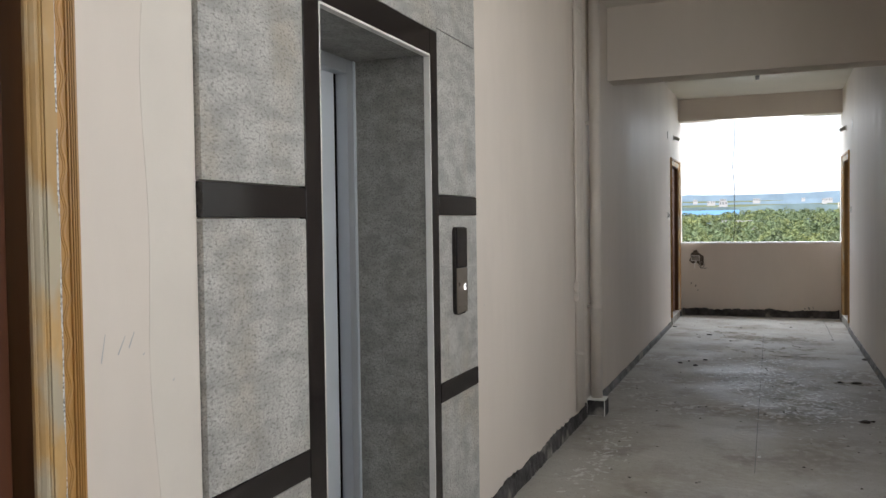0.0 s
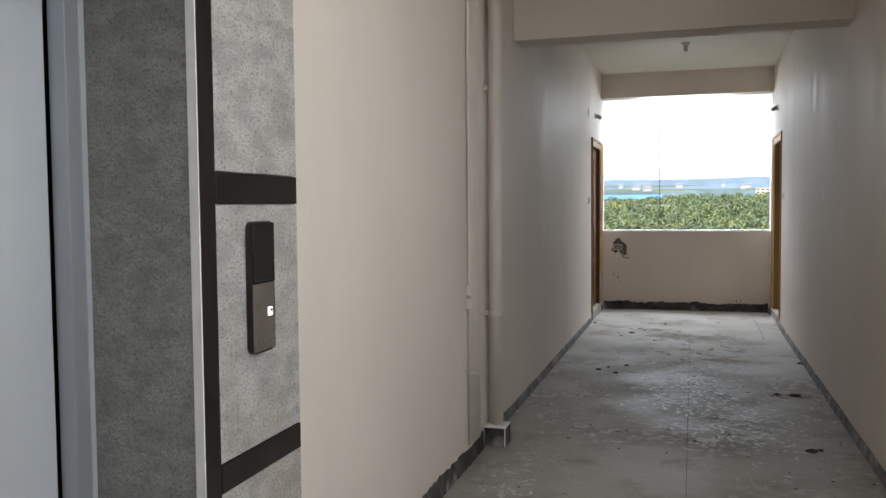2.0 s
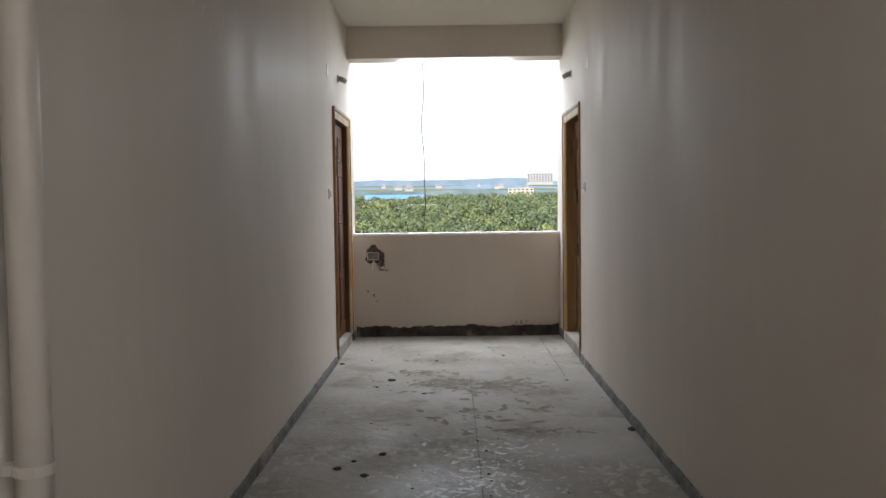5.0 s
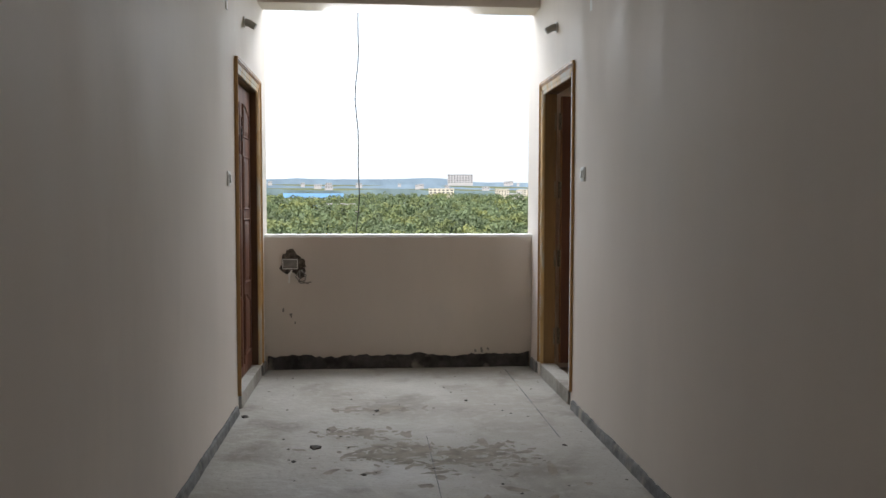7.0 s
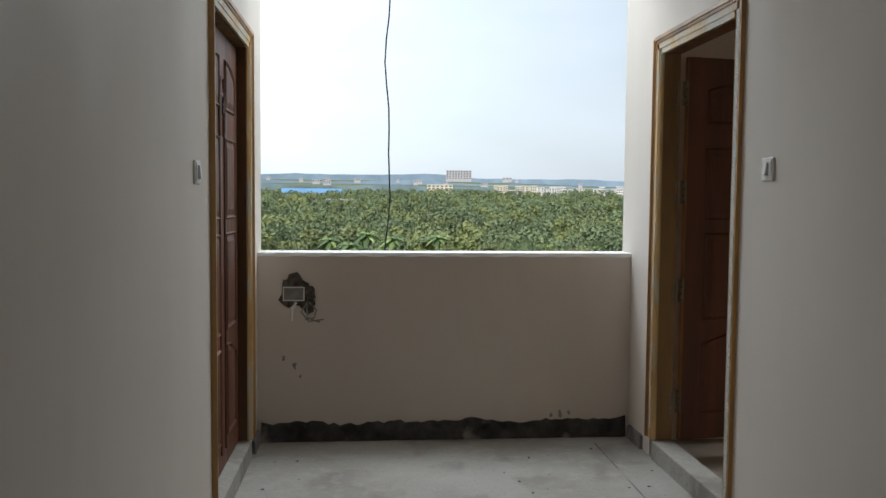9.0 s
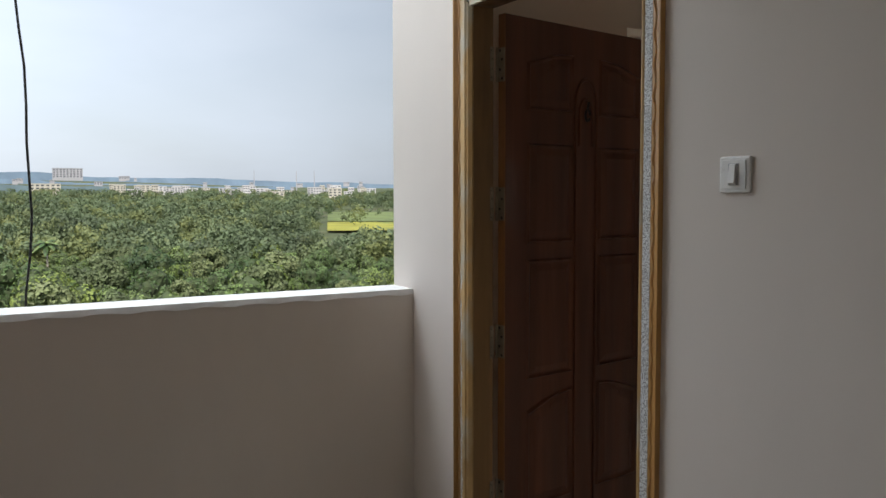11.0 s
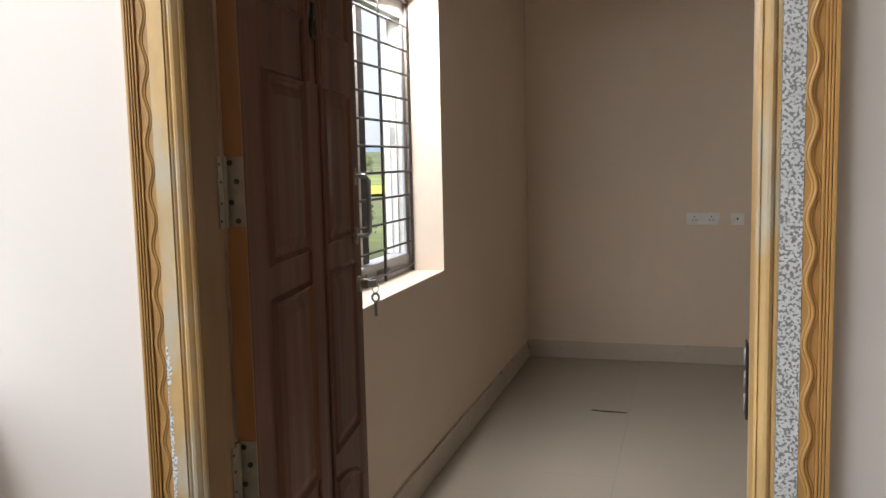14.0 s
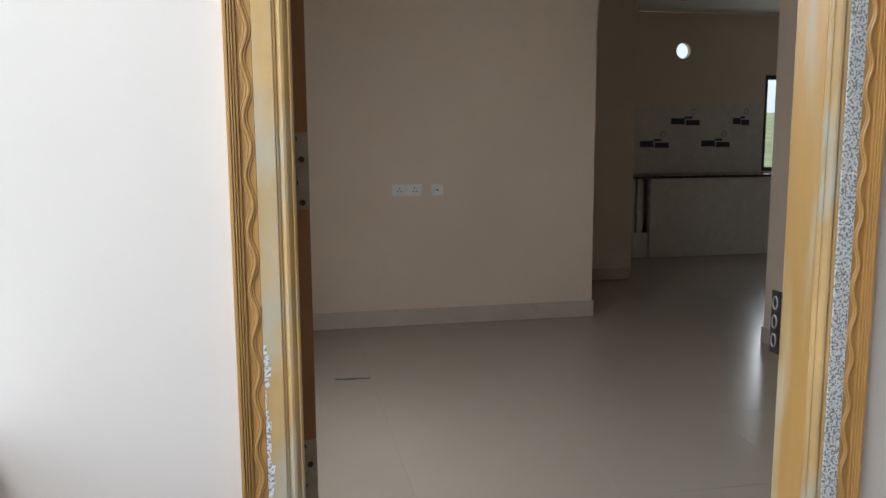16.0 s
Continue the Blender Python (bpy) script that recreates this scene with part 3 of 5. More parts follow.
def leaf(parent, at, turn, w, h, furnished=True):
    """A moulded door leaf, hinged at its own origin and running along +x, its face towards -y."""
    t = 0.036
    lf = part("leaf", boxes((0.0035, w - 0.003, 0, t, 0, h), bev=0.003), M_LEAF, parent, "dark stained moulded wooden door leaf")
    lf.matrix_basis = pose(*at, 0, 0, turn)
    part("hinge_edge", boxes((0.0, 0.0032, 0.001, t - 0.001, 0, h)), M_EDGE, lf, "bare orange wood edge with varnish runs")
    rows = [(0.13, 0.50, 0.06), (0.62, 1.07, 0.0), (1.13, 1.50, 0.0), (1.62, h - 0.16, -0.0)]
    for v0, v1, arch in rows:
        for u0, u1, side in ((0.11, w * 0.5 - 0.075, 1), (w * 0.5 + 0.075, w - 0.11, -1)):
            bm = bmesh.new()
            panel_field(bm, u0, u1, v0, v1, arch or (0.05 if v0 > 1.5 else 0), side)
            part("moulded_panel", bm, M_LEAF, lf, smooth=False)
    # arched centre motif with a small brass number holder
    bm = bmesh.new()
    for rr, zz, base in ((0.062, 1.66, 1.52), (0.040, 1.62, 1.50)):
        pts = [(w / 2 - rr, -0.003, base)] + [(w / 2 + rr * math.cos(a), -0.003, zz + rr * 1.6 * math.sin(a)) for a in [math.pi * (1 - i / 12) for i in range(13)]] + [(w / 2 + rr, -0.003, base)]
        tube(bm, pts, 0.007, 6)
    for s in (-1, 1):
        tube(bm, [(w / 2 + s * 0.062, -0.003, 1.52), (w / 2 + s * 0.058, -0.003, 0.08)], 0.005, 6)
    part("centre_moulding", bm, M_LEAF, lf)
    bm = bmesh.new()
    tube(bm, [(w / 2 + 0.013 * math.cos(a), -0.008, 1.62 + 0.022 * math.sin(a)) for a in [i * math.pi / 6 for i in range(12)]], 0.005, 6)
    tube(bm, [(w / 2, -0.008, 1.645), (w / 2 + 0.004, -0.010, 1.672)], 0.005, 6)
    part("knocker", bm, M_DARKM, lf, "small dark metal knocker")
    if furnished:
        for z in (0.20, 0.775, 1.277, 1.776):
            hinge(lf, z, t)
        hd = part("pull_handle", boxes((w - 0.092, w - 0.068, -0.010, 0.0, 1.105, 1.150), (w - 0.092, w - 0.068, -0.010, 0.0, 1.265, 1.310), bev=0.003), M_BRASS, lf, "tarnished metal pull handle")
        bm = bmesh.new()
        tube(bm, [(w - 0.080, -0.004, 1.128), (w - 0.080, -0.036, 1.129), (w - 0.080, -0.044, 1.138), (w - 0.080, -0.044, 1.276), (w - 0.080, -0.036, 1.286), (w - 0.080, -0.004, 1.287)], 0.006, 8)
        part("grip", bm, M_STEEL, hd)
        bm = bmesh.new()
        tube(bm, [(w - 0.055, 0.0, 0.995), (w - 0.055, -0.010, 0.995)], 0.022, 16)
        tube(bm, [(w - 0.055, -0.010, 0.995), (w - 0.055, -0.030, 0.995)], 0.013, 12)
        lk = part("lock_cylinder", bm, M_BRASS, lf, "brass lock cylinder with a key in it")
        bm = bmesh.new()
        box(bm, w - 0.064, w - 0.046, -0.052, -0.030, 0.986, 1.004)
        tube(bm, [(w - 0.055, -0.048 + 0.009 * math.sin(a), 0.982 + 0.012 * math.cos(a)) for a in [i * math.pi / 5 for i in range(11)]], 0.0016, 6)
        tube(bm, [(w - 0.055, -0.048 + 0.010 * math.sin(a), 0.957 + 0.011 * math.cos(a)) for a in [i * math.pi / 5 for i in range(11)]], 0.0035, 6)
        box(bm, w - 0.0565, w - 0.0535, -0.052, -0.044, 0.905, 0.948)
        part("keys", bm, M_STEEL, lk, "steel keys hanging from the lock")
        hd2 = part("inner_handle", boxes((w - 0.060, w - 0.036, t, t + 0.010, 1.105, 1.305), bev=0.004), M_BRASS, lf, "tarnished inner pull handle")
        bm = bmesh.new()
        tube(bm, [(w - 0.048, t + 0.004, 1.165), (w - 0.048, t + 0.045, 1.168), (w - 0.048, t + 0.045, 1.31), (w - 0.048, t + 0.004, 1.315)], 0.006, 8)
        part("grip", bm, M_STEEL, hd2)
    return lf


def strip(bm, s0, s1, v0, v1, d0, d1):
    """A box in door coordinates: s along the wall, v up, d out of the wall."""
    box(bm, s0, s1, -d1, -d0, v0, v1)


def door(name, at, turn, w, h, label, thr=0.10, jambs=(M_WOODD, M_WOODD), depth=0.17, peel=False):
    """A carved teak door frame. Its origin is on the wall face at the opening's left foot, x runs along the wall and -y out of it."""
    d = empty(name, at, label, "door", kind=S, turn=turn)
    aw = 0.092
    for k, (s, sg) in enumerate(((0.0, -1), (w, 1))):
        e = lambda a, b: (s + sg * a, s + sg * b) if sg > 0 else (s + sg * b, s + sg * a)
        part("jamb", boxes((*e(0.0, 0.064), 0.008, depth, thr, h + 0.004), bev=0.002), jambs[k], d, "wooden jamb with worn stain")
        # the moulded face: ogee, flat band, wave carving and reeds, from the opening outwards
        bm = bmesh.new()
        prof = [(0.0005, -0.0075), (0.0005, -0.001), (0.0035, 0.002), (0.0055, 0.0005), (0.0075, 0.004), (0.012, 0.009), (0.016, 0.0105), (0.0195, 0.009), (0.0215, 0.006), (0.0235, 0.0095), (0.0265, 0.0095), (0.0268, -0.0075)]
        cols = [[bm.verts.new((s + sg * a, -o, z)) for z in (thr, h + a)] for a, o in prof]
        for p, q in zip(cols, cols[1:]):
            bm.faces.new((p[0], q[0], q[1], p[1]))
        part("inner_moulding", bm, M_WOODW, d, "ogee moulding with worn paint")
        bm = bmesh.new()
        strip(bm, *e(0.0272, 0.0545), thr, h + 0.0272, -0.0075, 0.0125)
        white = peel and sg > 0
        part("flat_band", bm, M_PEEL if white else M_WOODW, d, "flat band with scratched white primer" if white else "flat band with patchy worn paint")
        bm = bmesh.new()
        strip(bm, *e(0.0550, 0.0745), thr, h + 0.0550, -0.0015, 0.012)
        part("carved_band", bm, M_WOOD, d)
        for off, r, lift in ((0.0, 0.0034, 0.0125), (0.0042, 0.0018, 0.0122), (-0.0042, 0.0018, 0.0122)):
            bm = bmesh.new()
            nn = int((h - thr) / 0.0045)
            pts = [(s + sg * (0.0648 + off + 0.0046 * math.sin(2 * math.pi * zz / 0.0802)), -lift, zz) for zz in [thr + 0.006 + (h + 0.052 - thr) * i / nn for i in range(nn + 1)]]
            tube(bm, pts, r, 6)
            part("wave_carving", bm, M_WOOD, d, "carved wavy ribbon moulding", smooth=True)
        bm = bmesh.new()
        strip(bm, *e(0.0745, 0.0920), thr, h + 0.0745, -0.0015, 0.011)
        part("reed_bed", bm, M_WOOD, d)
        for a, b, o in ((0.0752, 0.0785, 0.0165), (0.0795, 0.0822, 0.019), (0.0830, 0.0857, 0.021), (0.0866, aw, 0.0225)):
            bm = boxes((*e(a, b), -o, -0.010, thr, h + a), bev=0.0009)
            part("reed", bm, M_WOOD, d)
    part("head_jamb", boxes((0.0, w, 0.0085, depth, h + 0.0005, h + 0.03), bev=0.002), M_WOODD, d, "dark stained wooden head jamb")
    for nm, a, b, o, mat in (("inner_moulding", 0.0005, 0.0268, 0.0095, M_WOODW), ("flat_band", 0.0274, 0.0545, 0.0125, M_WOODW), ("carved_band", 0.0552, 0.0743, 0.0118, M_WOOD),
                             ("reed", 0.0747, aw, 0.021, M_WOOD)):
        bm = bmesh.new()
        strip(bm, -a, w + a, h + a, h + b, -0.0015, o)
        part(nm, bm, mat, d)
    bm = bmesh.new()
    k = -0.05
    while k < w + 0.04:
        strip(bm, k, k + 0.012, h + 0.058, h + 0.072, 0.0110, 0.0175)
        k += 0.024
    part("dentil_moulding", bm, M_WOOD, d, "row of small carved dentils")
    part("threshold", boxes((-0.012, w + 0.012, -0.012, min(0.19, depth + 0.01), 0.0, thr - 0.003), bev=0.006), M_FLOOR, d, "bare cement threshold step")
    return d


# the open flat door; its frame's x axis runs towards -y of the world
W2 = 0.838
d2 = door("door_1", (XR, 12.896, 0), -90, W2, 2.075, "open dark wooden entrance door in a worn carved teak frame", jambs=(M_JAMB, M_YELL), depth=0.092, peel=True)
lf2 = leaf(d2, (0.023, 0.127, 0.105), 99.1, 0.875, 1.955)
# the hinges' fixed plates on the jamb
for z in (0.305, 0.88, 1.382, 1.881):
    hp = part("hinge_plate", boxes((0.0, 0.0024, 0.078, 0.0925, z - 0.060, z + 0.060)), M_BRASS, d2, "worn steel hinge plate")
    for q, dz in enumerate((-0.048, -0.018, 0.018, 0.048)):
        bm = bmesh.new()
        tube(bm, [(0.0022, 0.082 + 0.003 * (q in (1, 2)), z + dz), (0.0032, 0.082 + 0.003 * (q in (1, 2)), z + dz)], 0.0026, 8)
        part("screw", bm, M_DARKM, hp)
# paint chips on the hinge side
bm = bmesh.new()
rnd = random.Random(5)
for i in range(60):
    z = 0.15 + i * 0.0165
    ww = 0.004 + 0.004 * math.sin(i * 0.9) * math.sin(i * 0.37) + 0.003 * rnd.random() + 0.009 * max(0.0, 1 - z / 1.13)
    vs = [bm.verts.new(c) for c in ((-0.0542, -0.0129, z), (-0.0542 + ww, -0.0129, z + 0.003), (-0.0542 + ww * rnd.uniform(0.7, 1.1), -0.0129, z + 0.0165), (-0.0542, -0.0129, z + 0.0165))]
    bm.faces.new(vs)
part("paint_chip", bm, M_PEEL, d2, "flaked patch of white primer")
# strike plate on the other jamb
sp = part("strike_plate", boxes((W2 - 0.0035, W2 - 0.0005, 0.090, 0.116, 1.045, 1.158), (W2 - 0.0035, W2 + 0.012, 0.0925, 0.096, 1.050, 1.152), bev=0.0008), M_DARKM, d2, "dark metal strike plate with bolt holes")
for z in (1.068, 1.102, 1.136):
    bm = bmesh.new()
    tube(bm, [(W2 - 0.0042, 0.1035 + 0.007 * math.cos(a), z + 0.0115 * math.sin(a)) for a in [i * math.pi / 8 for i in range(17)]], 0.0016, 6)
    part("bolt_ring", bm, M_BOXM, sp)

# the closed door across the corridor and the one beside the lift
d1 = door("door_2", (XL, 12.107, 0), 90, 0.896, 2.075, "closed dark wooden entrance door in a carved teak frame")
lf = leaf(d1, (0.004, 0.05, 0.105), 0, 0.888, 1.96, False)
d3 = door("door_3", (XL, 1.197, 0), 90, 0.903, 2.10, "closed brown door in a worn carved teak frame")
lf = leaf(d3, (0.004, 0.05, 0.105), 0, 0.895, 1.985, False)
bm = bmesh.new()
for i in range(60):
    z = 0.3 + i * 0.03
    if 1.5 < z < 1.56 or z > 2.0:
        continue
    a = 0.0035 + 0.0025 * math.sin(i * 0.7) * math.sin(i * 0.23)
    vs = [bm.verts.new(c) for c in ((0.903 + 0.0542, -0.0129, z), (0.903 + 0.0542 - a, -0.0129, z), (0.903 + 0.0542 - a * 0.9, -0.0129, z + 0.031), (0.903 + 0.0542, -0.0129, z + 0.031))]
    bm.faces.new(vs)
part("paint_chip", bm, M_PEEL, d3, "long flaked streak of white primer")


# ---- corridor fixtures ----
def switch(at, turn, label):
    s = empty("light_switch", at, label, "light switch", group="corridor switches", turn=turn)
    part("plate", boxes((-0.044, 0.044, -0.009, 0.001, -0.0425, 0.0425), bev=0.005), M_WHITE, s)
    part("inset", boxes((-0.034, 0.034, -0.0115, -0.0095, -0.034, 0.034), bev=0.001), M_WHITE, s)
    part("bezel", boxes((-0.014, 0.014, -0.0135, -0.0118, -0.025, 0.025)), M_GREYP, s)
    bm = bmesh.new()
    prism(bm, [(-0.0138, -0.024), (-0.022, -0.020), (-0.017, 0.022), (-0.0138, 0.024)], "x", -0.009, 0.009)
    part("rocker", bm, M_WHITE, s)
    return s


switch((xr(11.73), 11.732, 1.456), -90, "white square switch plate with one rocker beside the open door")
switch((XL, 11.76, 1.422), 90, "white square switch plate with one rocker beside the closed door")


def lamp_holder(at, turn, rx=0):
    s = empty("lamp_holder", at, "small white angled wall lamp holder without a bulb", "lamp holder", group="lamp holders", turn=turn)
    bm = bmesh.new()
    tube(bm, [(0, 0.001, 0), (0, -0.012, 0)], 0.036, 16)
    part("base", bm, M_WHITE, s)
    bm = bmesh.new()
    tube(bm, [(0, -0.010, 0), (0, -0.035, -0.006), (0, -0.075, -0.030)], 0.026, 14, 0.021)
    part("socket", bm, material("grey_holder", (0.42, 0.40, 0.36), 0.5, scale=20), s)
    return s


lamp_holder((XR, 12.50, 2.475), -90)
lamp_holder((XL, 12.42, 2.45), 90)
for x, y, turn in ((XR, 11.60, -90), (XL, 11.76, 90)):
    s = empty("blank_plate", (x, y, 2.425), "small white oblong cover plate high on the wall", "cover plate", group="cover plates", turn=turn)
    part("plate", boxes((-0.022, 0.022, -0.008, 0.001, -0.045, 0.045), bev=0.003), M_WHITE, s)

s = empty("ceiling_lamp_holder", (-0.07, 11.22, H), "small white lamp holder on the corridor ceiling", "lamp holder")
bm = bmesh.new()
tube(bm, [(0, 0, 0.001), (0, 0, -0.02), (0, 0, -0.022)], 0.042, 16)
part("base", bm, M_WHITE, s)
bm = bmesh.new()
tube(bm, [(0, 0, -0.02), (0, 0, -0.09)], 0.028, 14, 0.022)
part("socket", bm, M_GREYP, s)
for x, y in ((0.10, 10.72), (0.21, 10.86)):
    s = empty("ceiling_box", (x, y, H), "open round ceiling conduit box", "ceiling box", group="ceiling boxes")
    bm = bmesh.new()
    tube(bm, [(0.036 * math.cos(a), 0.036 * math.sin(a), -0.006) for a in [i * math.pi / 10 for i in range(21)]], 0.007, 6)
    part("rim", bm, M_WHITE, s)
    bm = bmesh.new()
    tube(bm, [(0, 0, 0.001), (0, 0, -0.004)], 0.033, 16)
    part("cap", bm, M_DARKM, s)

# conduits and the down pipe by the lobby corner
for i in range(7):
    y = 6.41 + i * 0.029
    c = empty("conduit", (XL, y, 0), "thin painted electrical conduit clipped to the wall", "conduit", group="conduits")
    bm = bmesh.new()
    tube(bm, [(0.013, 0, 0.10), (0.013 + 0.002 * math.sin(i), 0.002 * math.cos(i * 2), 1.2), (0.013, 0, 2.3), (0.013, 0, H)], 0.0115, 10)
    part("pipe", bm, M_PIPE, c, smooth=True)
    for z in (0.49 - 0.006 * i, 2.02 - 0.030 * i, 2.75):
        bm = bmesh.new()
        tube(bm, [(0.013, 0, z - 0.008), (0.013, 0, z + 0.008)], 0.0150, 10)
        box(bm, 0.0, 0.010, -0.020, 0.020, z - 0.007, z + 0.007)
        part("saddle", bm, M_PIPE, c)
for z in (0.93, 0.86):
    s = empty("inspection_elbow", (XL, 6.395, z), "painted conduit junction piece", "conduit fitting", group="conduit fittings")
    part("body", boxes((0.0, 0.034, -0.018, 0.016, -0.028, 0.030), bev=0.004), M_PIPE, s)
pp = empty("down_pipe", (-1.068, 6.81, 0), "painted plastic down pipe standing off the wall", "pipe")
bm = bmesh.new()
tube(bm, [(0, 0, 0.11), (0.001, 0.001, 1.5), (0, 0, H)], 0.040, 20)
part("pipe", bm, M_PIPE, pp, smooth=True)
for z in (0.76, 2.04):
    bm = bmesh.new()
    tube(bm, [(0, 0, z - 0.012), (0, 0, z + 0.012)], 0.0435, 20)
    box(bm, -0.063, -0.03, -0.022, 0.006, z - 0.012, z + 0.012)
    tube(bm, [(-0.045, -0.03, z), (-0.045, 0.012, z)], 0.010, 8)
    part("clamp", bm, M_PIPE, pp, "pipe clamp fixed to the wall")
fb = empty("pipe_foot_block", (-1.065, 6.80, 0), "cement block with a black face under the down pipe", "pipe foot")
part("block", boxes((-0.062, 0.065, -0.065, 0.075, 0.0, 0.118), bev=0.008), M_SILL, fb)
part("black_face", boxes((-0.055, 0.06, -0.069, -0.064, 0.004, 0.108), (0.0645, 0.068, -0.058, 0.06, 0.004, 0.108)), M_SKIRTL, fb, "black painted face")

# broken-out socket box in the end parapet
jb = empty("socket_recess", (-0.92, YE, 0.82), "broken-out metal switch box with loose wires in the parapet", "switch box")
bm = bmesh.new()
ragged(bm, -0.005, 0.01, 0.088, 0.088, 0.001, 0.006, jitter=0.22, seed=4)
ragged(bm, 0.062, -0.06, 0.042, 0.055, 0.001, 0.005, n=16, jitter=0.25, seed=9)
ragged(bm, 0.03, -0.005, 0.07, 0.06, 0.001, 0.007, n=18, jitter=0.25, seed=12)
part("broken_plaster", bm, M_BROKEN, jb, "dark ragged broken plaster")
part("metal_box", boxes((-0.072, 0.045, -0.016, -0.010, 0.028, 0.034), (-0.072, 0.045, -0.016, -0.010, -0.044, -0.038), (-0.072, -0.066, -0.016, -0.010, -0.044, 0.034),
                        (0.039, 0.045, -0.016, -0.010, -0.044, 0.034), bev=0.001), M_WHITE, jb, "pale rim of the box")
part("box_back", boxes((-0.066, 0.039, -0.011, -0.008, -0.038, 0.028)), M_BOXM, jb)
for i, pts in enumerate((((0.0, -0.02, -0.05), (-0.02, -0.03, -0.09), (-0.022, -0.032, -0.15)), ((0.06, -0.02, -0.05), (0.03, -0.04, -0.10), (0.07, -0.05, -0.15), (0.15, -0.05, -0.14)),
                         ((0.07, -0.02, -0.05), (0.11, -0.04, -0.09), (0.10, -0.05, -0.13), (0.05, -0.05, -0.14)), ((0.06, -0.02, -0.06), (0.06, -0.05, -0.13), (0.13, -0.05, -0.155)))):
    bm = bmesh.new()
    tube(bm, pts, 0.0045 if i else 0.008, 6)
    part("loose_wire", bm, M_WHITE if i == 0 else M_BOXM, jb, "loose stripped wire")

# hanging black cable outside the opening
cb = empty("hanging_cable", (-0.42, YO + 0.12, 0), "thin black cable hanging in front of the opening", "cable")
bm = bmesh.new()
pts = [(0.0 + 0.012 * math.sin(z * 5.2) + 0.007 * math.sin(z * 11), 0.01 * math.sin(z * 3), z) for z in [4.2 - 0.13 * i for i in range(34)]]
tube(bm, pts, 0.0045, 6)
part("cable", bm, M_CABLE, cb)

# things on the floor: debris, cracks, smears of paint with gloss highlights painted in
rnd = random.Random(11)


def crumb(x, y, r, mat, name, label):
    bm = bmesh.new()
    bmesh.ops.create_icosphere(bm, subdivisions=1, radius=1)
    for v in bm.verts:
        v.co = Vector((v.co.x * r * rnd.uniform(0.6, 1.5), v.co.y * r * rnd.uniform(0.6, 1.5), max(-0.2, v.co.z) * r * rnd.uniform(0.3, 0.6)))
    o = solid(name, bm, mat, label, "debris", group="floor debris")
    o.matrix_world = pose(x, y, r * 0.1, 0, 0, rnd.uniform(0, 360))


for x, y, r in ((0.65, 7.1, 0.035), (0.70, 7.13, 0.02), (-0.58, 9.02, 0.022), (-0.73, 9.13, 0.025), (-0.52, 9.37, 0.02), (-0.66, 9.25, 0.016), (0.72, 8.51, 0.04), (0.60, 8.52, 0.022),
                (0.90, 9.8, 0.03), (-0.61, 11.23, 0.03), (-0.28, 11.98, 0.02), (0.71, 11.17, 0.014), (-1.07, 11.89, 0.022), (-0.35, 10.77, 0.014), (-0.70, 11.0, 0.016), (0.3, 12.2, 0.014)):
    crumb(x, y, r, M_DEBRIS, "cement_crumb", "small dark crumb of cement on the floor")
bm = bmesh.new()
for i in range(170):
    x, y = rnd.uniform(-1.05, 0.88), rnd.uniform(5.0, 13.1)
    r = rnd.uniform(0.003, 0.010)
    p = [bm.verts.new((x + r * math.cos(a) * rnd.uniform(0.6, 1.4), y + r * math.sin(a) * rnd.uniform(0.6, 1.4), 0.0015)) for a in [k * math.pi / 3 for k in range(6)]]
    t = bm.verts.new((x, y, r * 0.7))
    for k in range(6):
        bm.faces.new((p[k], p[(k + 1) % 6], t))
solid("floor_grit", bm, M_DEBRIS, "scattered grit on the cement floor", "grit", "stuff")


def smear(name, mat, label, rows, seed, dense, zz):
    """Irregular thin flakes gathered round the given places (x, y, rx, ry, count)."""
    r2 = random.Random(seed)
    bm = bmesh.new()
    for x, y, rx, ry, n in rows:
        for i in range(n * 2):
            cx, cy = r2.gauss(x, rx * 0.5), r2.gauss(y, ry * 0.5)
            if not (XL + 0.05 < cx < XR - 0.05):
                continue
            rr, st = 0.003 + dense * r2.random() ** 2.2, r2.uniform(0.5, 3.6)
            an = r2.uniform(0, 3.14)
            poly = []
            for k in range(9):
                a = k * 2 * math.pi / 9
                u, v = rr * st * math.cos(a) * r2.uniform(0.4, 1.3), rr * math.sin(a) * r2.uniform(0.4, 1.3)
                poly.append(bm.verts.new((cx + u * math.cos(an) - v * math.sin(an), cy + u * math.sin(an) + v * math.cos(an), zz + i * 1e-6)))
            bm.faces.new(poly)
    return solid(name, bm, mat, label, "stain", "stuff")


# pale flakes stand for paint smears and the gloss highlights on them
smear("paint_smears", M_SMEAR, "dried whitish paint smears with gloss highlights painted in", [(0.12, 8.1, 0.55, 1.1, 420), (-0.15, 8.6, 0.4, 0.7, 170), (0.45, 7.4, 0.35, 0.6, 170), (0.1, 9.2, 0.4, 0.5, 70), (-0.85, 5.9, 0.12, 1.0, 120)], 3, 0.011, 0.0012)
smear("mortar_stains", material("brown_mortar_stain", (0.275, 0.245, 0.205), 0.9, var=0.2, scale=12), "brown dried mortar stains on the floor",
      [(-0.2, 11.1, 0.32, 0.22, 120), (0.25, 11.0, 0.3, 0.25, 110), (-0.4, 11.5, 0.25, 0.10, 50), (0.7, 8.5, 0.2, 0.05, 40), (0.3, 9.8, 0.4, 0.08, 40), (0.0, 10.2, 0.5, 0.3, 40), (-0.3, 12.0, 0.3, 0.08, 30)], 8, 0.030, 0.0008)
